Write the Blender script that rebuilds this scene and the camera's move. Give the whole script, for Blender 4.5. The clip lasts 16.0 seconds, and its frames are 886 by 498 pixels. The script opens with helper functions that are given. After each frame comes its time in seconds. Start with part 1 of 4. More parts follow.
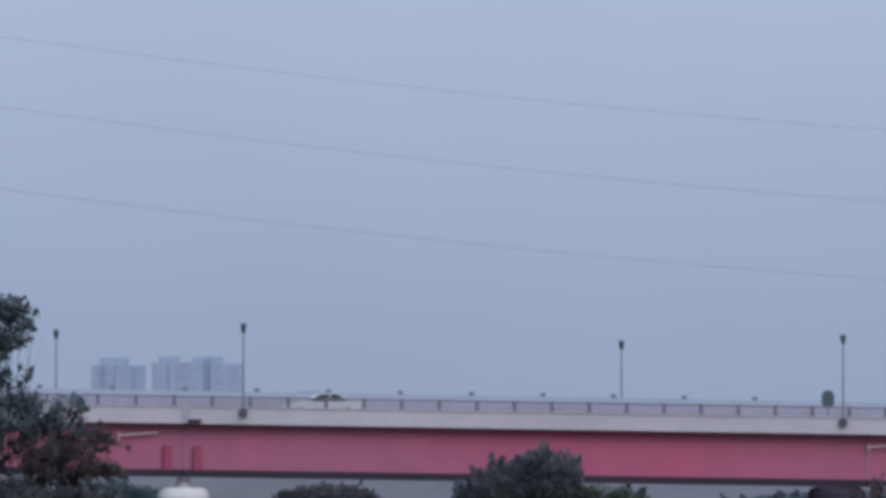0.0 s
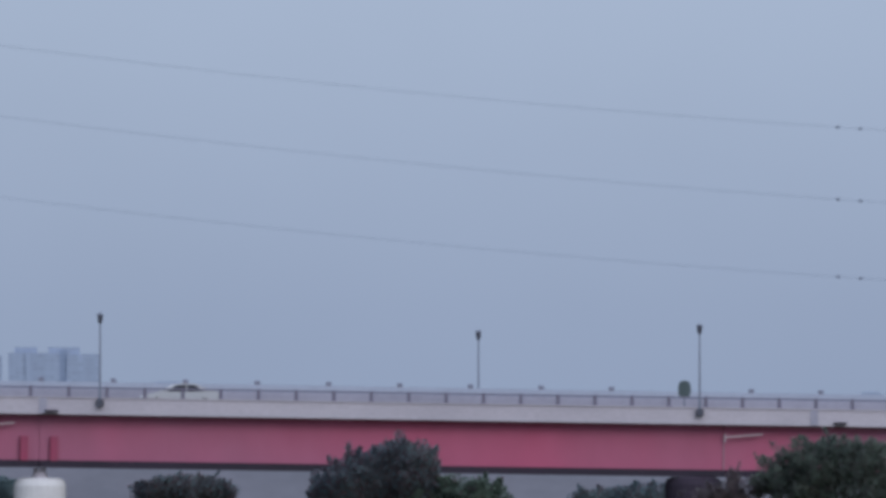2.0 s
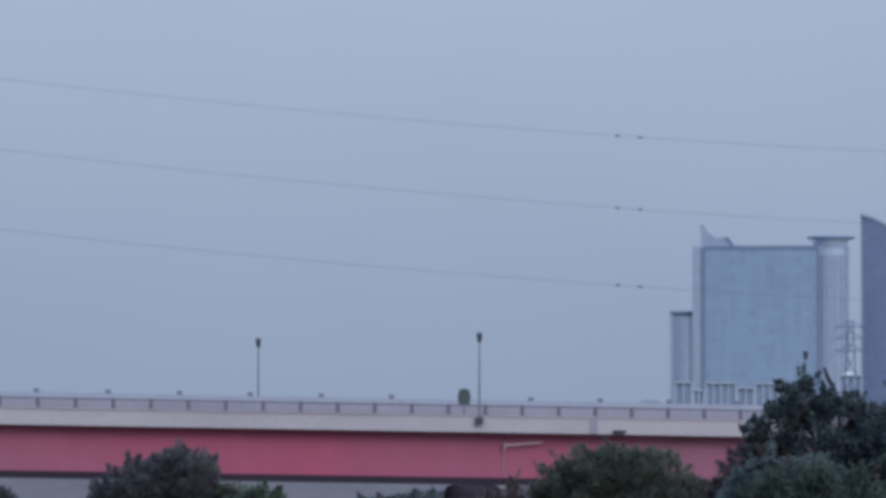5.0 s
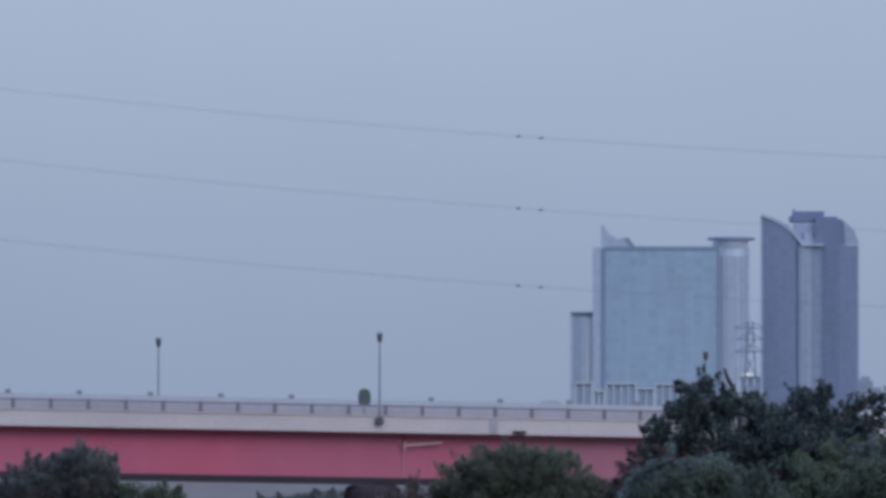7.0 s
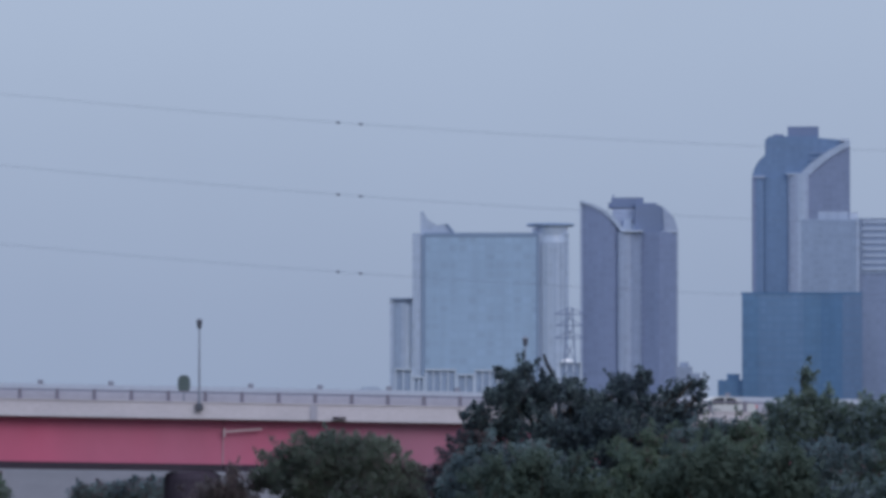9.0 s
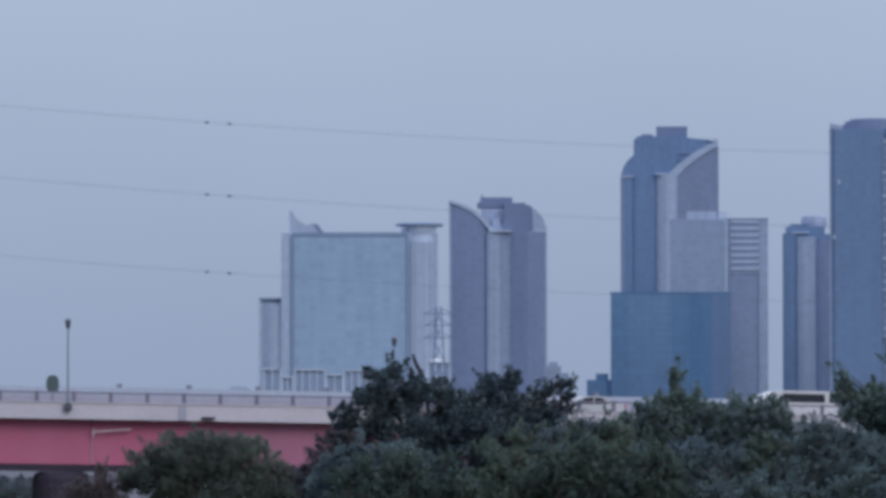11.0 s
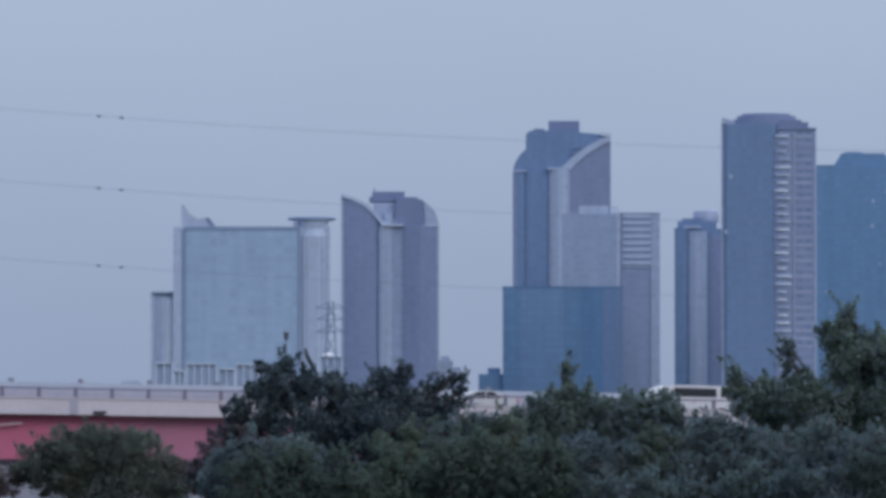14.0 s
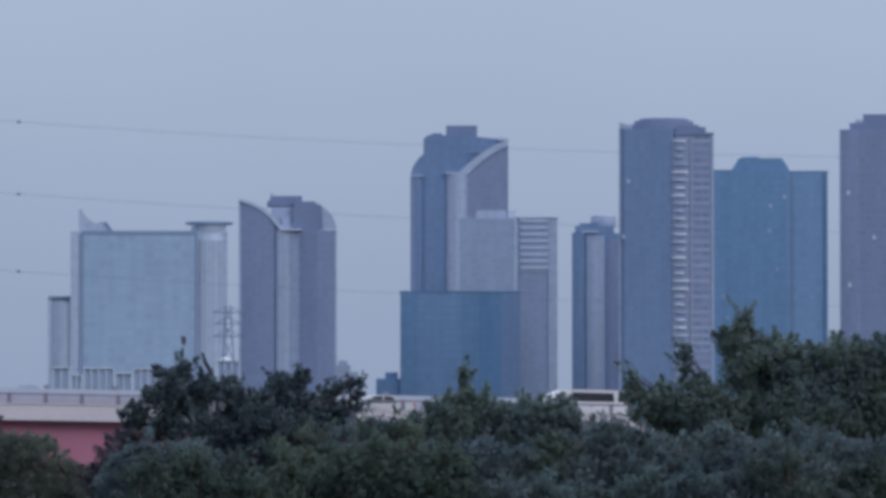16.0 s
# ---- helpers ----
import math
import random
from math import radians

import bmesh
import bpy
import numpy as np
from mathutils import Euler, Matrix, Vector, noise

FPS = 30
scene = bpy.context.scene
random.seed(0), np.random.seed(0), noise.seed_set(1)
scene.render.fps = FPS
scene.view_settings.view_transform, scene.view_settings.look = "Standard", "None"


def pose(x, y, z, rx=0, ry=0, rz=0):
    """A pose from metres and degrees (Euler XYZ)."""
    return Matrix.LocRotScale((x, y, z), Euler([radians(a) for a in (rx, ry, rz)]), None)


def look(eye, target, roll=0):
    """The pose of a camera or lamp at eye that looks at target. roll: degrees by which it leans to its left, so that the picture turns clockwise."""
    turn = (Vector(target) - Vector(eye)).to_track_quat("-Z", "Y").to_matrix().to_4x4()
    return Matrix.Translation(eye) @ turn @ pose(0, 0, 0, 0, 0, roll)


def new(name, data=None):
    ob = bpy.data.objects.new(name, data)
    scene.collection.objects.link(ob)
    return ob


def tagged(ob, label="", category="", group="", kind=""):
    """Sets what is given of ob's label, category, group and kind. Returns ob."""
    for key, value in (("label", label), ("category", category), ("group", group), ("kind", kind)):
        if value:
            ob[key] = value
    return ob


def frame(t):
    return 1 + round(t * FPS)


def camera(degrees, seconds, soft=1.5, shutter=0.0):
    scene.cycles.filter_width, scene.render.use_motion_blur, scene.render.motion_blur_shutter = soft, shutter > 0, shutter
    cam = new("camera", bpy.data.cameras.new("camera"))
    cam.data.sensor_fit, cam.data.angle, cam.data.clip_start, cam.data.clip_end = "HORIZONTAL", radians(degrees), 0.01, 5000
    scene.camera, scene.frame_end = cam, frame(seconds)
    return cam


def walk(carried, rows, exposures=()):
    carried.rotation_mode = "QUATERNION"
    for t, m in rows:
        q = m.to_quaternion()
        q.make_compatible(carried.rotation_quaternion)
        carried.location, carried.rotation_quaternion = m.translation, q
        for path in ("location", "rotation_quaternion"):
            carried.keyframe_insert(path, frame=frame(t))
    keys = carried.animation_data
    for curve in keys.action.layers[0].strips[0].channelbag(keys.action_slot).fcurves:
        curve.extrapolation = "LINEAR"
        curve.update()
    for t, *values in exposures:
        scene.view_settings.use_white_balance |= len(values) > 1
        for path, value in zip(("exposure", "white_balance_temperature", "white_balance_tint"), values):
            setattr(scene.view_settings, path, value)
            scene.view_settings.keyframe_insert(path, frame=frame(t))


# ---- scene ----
cam = camera(8.5, 16.0, soft=3.9)
walk(cam, [
    (0.0, pose(0, 0, 4.0, 92.4385, -0.0148, 0.0000)),
    (0.5, pose(0, 0, 4.0, 92.4121, 0.0153, -0.5286)),
    (1.0, pose(0, 0, 4.0, 92.3524, -0.0314, -0.8726)),
    (1.5, pose(0, 0, 4.0, 92.3955, 0.0272, -1.1817)),
    (2.0, pose(0, 0, 4.0, 92.3454, 0.0235, -1.3742)),
    (2.5, pose(0, 0, 4.0, 92.3056, 0.0779, -1.9545)),
    (3.0, pose(0, 0, 4.0, 92.3283, 0.0255, -2.5200)),
    (5.3, pose(0, 0, 4.0, 92.4260, 0.0286, -3.6305)),
    (5.5, pose(0, 0, 4.0, 92.4270, 0.0567, -3.7497)),
    (6.0, pose(0, 0, 4.0, 92.3204, 0.0071, -4.0272)),
    (6.5, pose(0, 0, 4.0, 92.3910, -0.0197, -4.0206)),
    (7.0, pose(0, 0, 4.0, 92.4227, -0.1081, -4.4511)),
    (7.5, pose(0, 0, 4.0, 92.4491, -0.1279, -5.0568)),
    (8.0, pose(0, 0, 4.0, 92.4124, -0.0580, -5.2371)),
    (8.5, pose(0, 0, 4.0, 92.3871, 0.1164, -5.6017)),
    (9.0, pose(0, 0, 4.0, 92.2925, -0.0255, -6.1813)),
    (9.5, pose(0, 0, 4.0, 92.2875, 0.0671, -7.0284)),
    (9.7, pose(0, 0, 4.0, 92.2864, 0.0458, -7.1769)),
    (11.8, pose(0, 0, 4.0, 92.3054, 0.0344, -7.5234)),
    (12.0, pose(0, 0, 4.0, 92.3409, 0.0323, -7.5745)),
    (12.5, pose(0, 0, 4.0, 92.3196, 0.0111, -7.8996)),
    (13.0, pose(0, 0, 4.0, 92.3363, -0.0760, -8.2596)),
    (13.5, pose(0, 0, 4.0, 92.2357, -0.0322, -8.5798)),
    (14.0, pose(0, 0, 4.0, 92.2351, 0.0053, -8.4782)),
    (14.5, pose(0, 0, 4.0, 92.3047, 0.0307, -8.7321)),
    (15.0, pose(0, 0, 4.0, 92.3137, -0.0058, -9.0393)),
    (15.5, pose(0, 0, 4.0, 92.3605, 0.0101, -9.0566)),
    (16.0, pose(0, 0, 4.0, 92.2783, -0.0073, -9.4634)),
], exposures=[(0.0, 0.02), (0.5, -0.03), (3.0, -0.05), (6.5, -0.05), (9.5, 0.03), (13.0, 0.03), (16.0, 0.0)])

# ---- light: a dull overcast evening ----
SUN_EL, SUN_AZ = radians(28), radians(150)
world = bpy.data.worlds.new("overcast_sky")
scene.world = world
world.use_nodes = True
wn, wl = world.node_tree.nodes, world.node_tree.links
wn.clear()
w_out = wn.new("ShaderNodeOutputWorld")
w_bg = wn.new("ShaderNodeBackground")
w_co = wn.new("ShaderNodeTexCoord")
w_sep = wn.new("ShaderNodeSeparateXYZ")
w_map = wn.new("ShaderNodeMapRange")
w_ramp = wn.new("ShaderNodeValToRGB")
w_sky = wn.new("ShaderNodeTexSky")
w_sky.sky_type, w_sky.sun_disc = "NISHITA", False
w_sky.sun_elevation, w_sky.sun_rotation = SUN_EL, SUN_AZ
w_sky.dust_density, w_sky.air_density, w_sky.ozone_density = 3.0, 1.0, 3.0
w_dim = wn.new("ShaderNodeVectorMath")
w_dim.operation = "SCALE"
w_dim.inputs["Scale"].default_value = 0.05
w_mix = wn.new("ShaderNodeMix")
w_mix.data_type = "RGBA"
w_mix.inputs[0].default_value = 0.92
w_map.inputs["From Min"].default_value, w_map.inputs["From Max"].default_value = 0.0, 1.0
ramp = w_ramp.color_ramp
ramp.elements[0].position, ramp.elements[0].color = 0.0, (0.298, 0.374, 0.540, 1)
ramp.elements[1].position, ramp.elements[1].color = 1.0, (1.38, 1.56, 1.86, 1)
for at, col in ((0.03, (0.325, 0.403, 0.570, 1)), (0.075, (0.400, 0.488, 0.655, 1)), (0.3, (0.66, 0.77, 0.96, 1))):
    ramp.elements.new(at).color = col
wl.new(w_co.outputs["Generated"], w_sep.inputs[0])
wl.new(w_sep.outputs["Z"], w_map.inputs["Value"])
wl.new(w_map.outputs[0], w_ramp.inputs[0])
wl.new(w_sky.outputs[0], w_dim.inputs[0])
wl.new(w_dim.outputs[0], w_mix.inputs[6])
wl.new(w_ramp.outputs[0], w_mix.inputs[7])
w_cloud = wn.new("ShaderNodeTexNoise")
w_cloud.inputs["Scale"].default_value, w_cloud.inputs["Detail"].default_value = 14.0, 4
w_soft = wn.new("ShaderNodeMapRange")
w_soft.inputs["From Min"].default_value, w_soft.inputs["From Max"].default_value = 0.3, 0.7
w_soft.inputs["To Min"].default_value, w_soft.inputs["To Max"].default_value = 0.98, 1.02
w_veil = wn.new("ShaderNodeVectorMath")
w_veil.operation = "SCALE"
wl.new(w_co.outputs["Generated"], w_cloud.inputs[0])
wl.new(w_cloud.outputs[0], w_soft.inputs[0])
wl.new(w_mix.outputs[2], w_veil.inputs[0])
wl.new(w_soft.outputs[0], w_veil.inputs["Scale"])
wl.new(w_veil.outputs[0], w_bg.inputs[0])
wl.new(w_bg.outputs[0], w_out.inputs[0])
w_bg.inputs[1].default_value = 1.0

sun = new("sun", bpy.data.lights.new("sun", "SUN"))
sun.data.energy, sun.data.angle, sun.data.color = 0.85, radians(25), (1.0, 0.95, 0.92)
# the sun stands behind the camera and to its right, veiled by cloud
sun.matrix_world = look((0, 0, 0), (-math.sin(SUN_AZ) * math.cos(SUN_EL), -math.cos(SUN_AZ) * math.cos(SUN_EL), -math.sin(SUN_EL)))


# ---- materials ----
def material(name, base, rough=0.8, metal=0.0, spec=0.5):
    m = bpy.data.materials.new(name)
    m.use_nodes = True
    b = m.node_tree.nodes["Principled BSDF"]
    b.inputs["Base Color"].default_value = (*base, 1)
    b.inputs["Roughness"].default_value, b.inputs["Metallic"].default_value = rough, metal
    b.inputs["Specular IOR Level"].default_value = spec
    return m


def worn(name, base, dirt, scale=1.0, rough=0.8, fine=0.25, amount=0.55, stretch=(1, 1, 1), bump=0.02, metal=0.0, spec=0.4):
    """A surface with large stains between two colours, a fine grain, and a little relief."""
    m = material(name, base, rough, metal, spec)
    n, l = m.node_tree.nodes, m.node_tree.links
    b = n["Principled BSDF"]
    co, mp = n.new("ShaderNodeTexCoord"), n.new("ShaderNodeMapping")
    mp.inputs["Scale"].default_value = stretch
    big, small = n.new("ShaderNodeTexNoise"), n.new("ShaderNodeTexNoise")
    big.inputs["Scale"].default_value, big.inputs["Detail"].default_value = scale, 5
    small.inputs["Scale"].default_value, small.inputs["Detail"].default_value = scale * 14, 3
    mr = n.new("ShaderNodeMapRange")
    mr.inputs["From Min"].default_value, mr.inputs["From Max"].default_value = 0.38, 0.66
    mr.inputs["To Max"].default_value = amount
    mix = n.new("ShaderNodeMix")
    mix.data_type = "RGBA"
    mix.inputs[6].default_value, mix.inputs[7].default_value = (*base, 1), (*dirt, 1)
    mul = n.new("ShaderNodeMix")
    mul.data_type, mul.blend_type = "RGBA", "MULTIPLY"
    mul.inputs[0].default_value = fine
    bp = n.new("ShaderNodeBump")
    bp.inputs["Distance"].default_value, bp.inputs["Strength"].default_value = bump, 0.5
    l.new(co.outputs["Object"], mp.inputs[0])
    l.new(mp.outputs[0], big.inputs[0])
    l.new(mp.outputs[0], small.inputs[0])
    l.new(big.outputs[0], mr.inputs[0])
    l.new(mr.outputs[0], mix.inputs[0])
    l.new(mix.outputs[2], mul.inputs[6])
    l.new(small.outputs[0], mul.inputs[7])
    l.new(mul.outputs[2], b.inputs["Base Color"])
    l.new(small.outputs[0], bp.inputs["Height"])
    l.new(bp.outputs[0], b.inputs["Normal"])
    return m


def facade(name, wall, glass, storey=3.3, bay=2.4, rough=0.45, frame_part=0.18):
    """A tower's far-off wall of windows: storeys and bays of glass between bands of cladding."""
    m = material(name, wall, rough, 0.0, 0.5)
    n, l = m.node_tree.nodes, m.node_tree.links
    b = n["Principled BSDF"]
    co = n.new("ShaderNodeTexCoord")
    sep = n.new("ShaderNodeSeparateXYZ")
    l.new(co.outputs["Object"], sep.inputs[0])

    def lines(src, period, part):
        d = n.new("ShaderNodeMath"); d.operation = "DIVIDE"; d.inputs[1].default_value = period
        f = n.new("ShaderNodeMath"); f.operation = "FRACT"
        g = n.new("ShaderNodeMath"); g.operation = "GREATER_THAN"; g.inputs[1].default_value = part
        l.new(src, d.inputs[0]); l.new(d.outputs[0], f.inputs[0]); l.new(f.outputs[0], g.inputs[0])
        return g.outputs[0], d.outputs[0]
    gz, dz = lines(sep.outputs["Z"], storey, 0.35)
    gx, dx = lines(sep.outputs["X"], bay, frame_part)
    both = n.new("ShaderNodeMath"); both.operation = "MULTIPLY"
    l.new(gz, both.inputs[0]); l.new(gx, both.inputs[1])
    fz = n.new("ShaderNodeMath"); fz.operation = "FLOOR"; l.new(dz, fz.inputs[0])
    fx = n.new("ShaderNodeMath"); fx.operation = "FLOOR"; l.new(dx, fx.inputs[0])
    cell = n.new("ShaderNodeCombineXYZ"); l.new(fx.outputs[0], cell.inputs[0]); l.new(fz.outputs[0], cell.inputs[2])
    wn_ = n.new("ShaderNodeTexWhiteNoise"); wn_.noise_dimensions = "3D"; l.new(cell.outputs[0], wn_.inputs[0])
    # upright tone streaks, painted reflections on the curtain wall
    sheen_noise = n.new("ShaderNodeTexNoise"); sheen_noise.inputs["Scale"].default_value = 0.22; sheen_noise.inputs["Detail"].default_value = 4
    streak = n.new("ShaderNodeMapping"); streak.inputs["Scale"].default_value = (1, 1, 0.07)
    l.new(co.outputs["Object"], streak.inputs[0]); l.new(streak.outputs[0], sheen_noise.inputs[0])
    vary = n.new("ShaderNodeMix"); vary.data_type = "RGBA"
    vary.inputs[6].default_value = (*[c * 0.92 for c in glass], 1)
    vary.inputs[7].default_value = (*[min(1, c * 1.08) for c in glass], 1)
    l.new(wn_.outputs[0], vary.inputs[0])
    mix = n.new("ShaderNodeMix"); mix.data_type = "RGBA"; mix.inputs[6].default_value = (*wall, 1)
    l.new(both.outputs[0], mix.inputs[0]); l.new(vary.outputs[2], mix.inputs[7])
    tone = n.new("ShaderNodeMix"); tone.data_type, tone.blend_type = "RGBA", "MULTIPLY"; tone.inputs[0].default_value = 0.30
    l.new(mix.outputs[2], tone.inputs[6]); l.new(sheen_noise.outputs[0], tone.inputs[7])
    l.new(tone.outputs[2], b.inputs["Base Color"])
    rr = n.new("ShaderNodeMapRange"); rr.inputs["To Min"].default_value, rr.inputs["To Max"].default_value = 0.75, 0.3
    l.new(both.outputs[0], rr.inputs[0]); l.new(rr.outputs[0], b.inputs["Roughness"])
    return m


def leafy(name, base, other):
    """Leaves: each small spray of leaves has a shade of its own."""
    m = material(name, base, 0.6, 0.0, 0.25)
    n, l = m.node_tree.nodes, m.node_tree.links
    b = n["Principled BSDF"]
    geo = n.new("ShaderNodeNewGeometry")
    co = n.new("ShaderNodeTexCoord")
    big = n.new("ShaderNodeTexNoise"); big.inputs["Scale"].default_value = 0.45; big.inputs["Detail"].default_value = 3
    l.new(co.outputs["Object"], big.inputs[0])
    add = n.new("ShaderNodeMath"); add.operation = "MULTIPLY_ADD"; add.inputs[1].default_value = 0.12
    l.new(geo.outputs["Random Per Island"], add.inputs[0]); l.new(big.outputs[0], add.inputs[2])
    mr = n.new("ShaderNodeMapRange"); mr.inputs["From Min"].default_value, mr.inputs["From Max"].default_value = 0.40, 0.72
    l.new(add.outputs[0], mr.inputs[0])
    mix = n.new("ShaderNodeMix"); mix.data_type = "RGBA"
    mix.inputs[6].default_value, mix.inputs[7].default_value = (*base, 1), (*other, 1)
    l.new(mr.outputs[0], mix.inputs[0]); l.new(mix.outputs[2], b.inputs["Base Color"])
    tr, ms = n.new("ShaderNodeBsdfTranslucent"), n.new("ShaderNodeMixShader")
    ms.inputs[0].default_value = 0.64
    l.new(mix.outputs[2], tr.inputs[0]); l.new(b.outputs[0], ms.inputs[1]); l.new(tr.outputs[0], ms.inputs[2])
    l.new(ms.outputs[0], n["Material Output"].inputs[0])
    return m


M_CONCRETE = worn("pale_concrete", (0.55, 0.51, 0.585), (0.44, 0.41, 0.48), 0.2, 0.9, 0.25, 0.6, (1, 1, 2.5))
M_RED = worn("faded_red_paint", (0.50, 0.094, 0.19), (0.35, 0.158, 0.25), 0.04, 0.65, 0.22, 0.95, (1, 1, 0.6))
M_REDDARK = worn("deep_red_paint", (0.36, 0.055, 0.125), (0.27, 0.07, 0.13), 0.6, 0.6)
# one near-black colour for the flange, drain boxes and second pier
M_FLANGE = worn("near_black_finish", (0.036, 0.025, 0.046), (0.022, 0.018, 0.03), 0.5, 0.8)
M_RAIL = worn("weathered_rail_steel", (0.175, 0.162, 0.23), (0.125, 0.12, 0.17), 2.0, 0.6)
# far posts and screen: colours lifted towards the sky to imitate haze
M_FARPOST = worn("hazed_post_steel", (0.25, 0.255, 0.34), (0.20, 0.205, 0.28), 2.0, 0.7)
M_FARWALL = worn("hazed_grey_barrier", (0.455, 0.50, 0.625), (0.41, 0.45, 0.57), 0.4, 0.85)
M_FARCONC = worn("grey_lilac_concrete", (0.41, 0.40, 0.50), (0.33, 0.325, 0.41), 0.12, 0.9, 0.25, 0.7)
M_LAMP = worn("galvanised_steel", (0.215, 0.24, 0.315), (0.17, 0.19, 0.255), 3.0, 0.55)
M_LAMPHEAD = worn("lamp_housing", (0.08, 0.085, 0.12), (0.055, 0.06, 0.085), 3.0, 0.5)
M_SIGN = worn("dull_sign_back", (0.085, 0.118, 0.128), (0.065, 0.09, 0.10), 3.0, 0.6)
M_ASPHALT = worn("asphalt", (0.05, 0.05, 0.055), (0.035, 0.035, 0.04), 0.6, 0.95)
M_PIPE = worn("white_pipe", (0.66, 0.55, 0.61), (0.46, 0.38, 0.43), 2.0, 0.6)
M_JOINT = worn("dull_pink_sealant", (0.43, 0.27, 0.34), (0.36, 0.2, 0.27), 1.0, 0.8)
M_WHITE = worn("white_column_paint", (0.80, 0.78, 0.80), (0.62, 0.60, 0.64), 0.8, 0.8)
M_GROUND = worn("dry_grass_ground", (0.10, 0.105, 0.06), (0.14, 0.12, 0.09), 0.05, 0.95)
M_LEVEE = worn("levee_concrete", (0.150, 0.148, 0.182), (0.085, 0.09, 0.112), 0.06, 0.95)
M_WIRE = worn("aluminium_cable", (0.14, 0.18, 0.28), (0.12, 0.15, 0.24), 0.5, 0.6)
M_SPACER = worn("spacer_metal", (0.20, 0.23, 0.31), (0.17, 0.19, 0.26), 2.0, 0.6)
M_BARK = worn("bark", (0.07, 0.055, 0.045), (0.04, 0.032, 0.028), 3.0, 0.95)
M_STEM = worn("dead_stem_bark", (0.035, 0.043, 0.062), (0.026, 0.03, 0.045), 3.0, 0.95)
# M_LEAF, M_LEAF2, M_LEAFDEEP and M_LEAFBLUE are lifted and blued to imitate haze
M_LEAF = leafy("dark_green_leaves", (0.113, 0.162, 0.208), (0.189, 0.258, 0.272))
M_LEAFNAVY = leafy("blackish_green_leaves", (0.052, 0.072, 0.103), (0.090, 0.119, 0.141))
# brighter, bluer leaf colour for tall trees: haze painted into the base
M_LEAFHAZE = leafy("hazed_cool_green_leaves", (0.143, 0.199, 0.250), (0.258, 0.334, 0.346))
M_LEAFDEEP = leafy("deep_green_leaves", (0.080, 0.118, 0.118), (0.134, 0.180, 0.152))
M_LEAF2 = leafy("green_leaves", (0.101, 0.146, 0.132), (0.159, 0.215, 0.164))
M_LEAFBLUE = leafy("blue_grey_leaves", (0.102, 0.140, 0.196), (0.187, 0.236, 0.285))
M_LEAFRED = leafy("autumn_leaves", (0.105, 0.085, 0.112), (0.205, 0.145, 0.165))
# silvery grey, paled further to imitate sky seen through thin foliage
M_LEAFGREY = leafy("silvery_sky_paled_leaves", (0.15, 0.175, 0.19), (0.33, 0.36, 0.40))
M_LEAFSOFT = leafy("soft_grey_green_leaves", (0.125, 0.165, 0.150), (0.185, 0.232, 0.188))
M_LEAFOLIVE = leafy("olive_brown_leaves", (0.12, 0.118, 0.128), (0.19, 0.172, 0.172))
# tower colours are shifted towards light blue-grey, with distance haze painted in
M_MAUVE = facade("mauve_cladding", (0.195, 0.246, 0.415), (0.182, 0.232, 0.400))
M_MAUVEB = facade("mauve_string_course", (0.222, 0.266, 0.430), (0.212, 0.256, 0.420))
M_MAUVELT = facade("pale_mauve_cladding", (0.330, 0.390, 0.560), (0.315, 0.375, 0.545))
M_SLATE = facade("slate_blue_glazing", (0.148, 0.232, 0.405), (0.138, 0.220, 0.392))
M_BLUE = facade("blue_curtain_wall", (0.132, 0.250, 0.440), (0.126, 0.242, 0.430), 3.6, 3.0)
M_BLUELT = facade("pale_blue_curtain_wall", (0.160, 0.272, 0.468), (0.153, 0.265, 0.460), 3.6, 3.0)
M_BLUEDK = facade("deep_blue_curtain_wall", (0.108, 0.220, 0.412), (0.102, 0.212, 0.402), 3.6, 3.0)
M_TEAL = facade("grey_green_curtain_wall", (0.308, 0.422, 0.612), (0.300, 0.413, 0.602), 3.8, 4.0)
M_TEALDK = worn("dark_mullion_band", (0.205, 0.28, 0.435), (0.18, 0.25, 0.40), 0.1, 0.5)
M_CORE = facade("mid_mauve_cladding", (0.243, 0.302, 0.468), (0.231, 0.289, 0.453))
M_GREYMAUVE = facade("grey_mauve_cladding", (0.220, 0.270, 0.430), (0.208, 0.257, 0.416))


def patchy(name, dark, pale):
    """Repeated panels, each with a tone of its own."""
    m = material(name, pale, 0.6)
    n, l = m.node_tree.nodes, m.node_tree.links
    info, mix = n.new("ShaderNodeObjectInfo"), n.new("ShaderNodeMix")
    co, grain = n.new("ShaderNodeTexCoord"), n.new("ShaderNodeTexNoise")
    grain.inputs["Scale"].default_value = 0.35
    add = n.new("ShaderNodeMath"); add.operation = "MULTIPLY"
    mix.data_type = "RGBA"
    mix.inputs[6].default_value, mix.inputs[7].default_value = (*dark, 1), (*pale, 1)
    l.new(co.outputs["Object"], grain.inputs[0])
    l.new(info.outputs["Random"], add.inputs[0]); l.new(grain.outputs[0], add.inputs[1])
    mul = n.new("ShaderNodeMath"); mul.operation = "MULTIPLY"; mul.inputs[1].default_value = 1.9
    l.new(add.outputs[0], mul.inputs[0]); l.new(mul.outputs[0], mix.inputs[0])
    l.new(mix.outputs[2], n["Principled BSDF"].inputs["Base Color"])
    return m


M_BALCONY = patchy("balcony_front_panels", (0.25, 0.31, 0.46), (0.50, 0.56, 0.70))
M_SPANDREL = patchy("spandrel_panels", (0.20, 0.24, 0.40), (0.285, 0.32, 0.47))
# these tower claddings carry the same painted haze tint
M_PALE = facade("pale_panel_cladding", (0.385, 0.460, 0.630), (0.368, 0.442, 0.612))
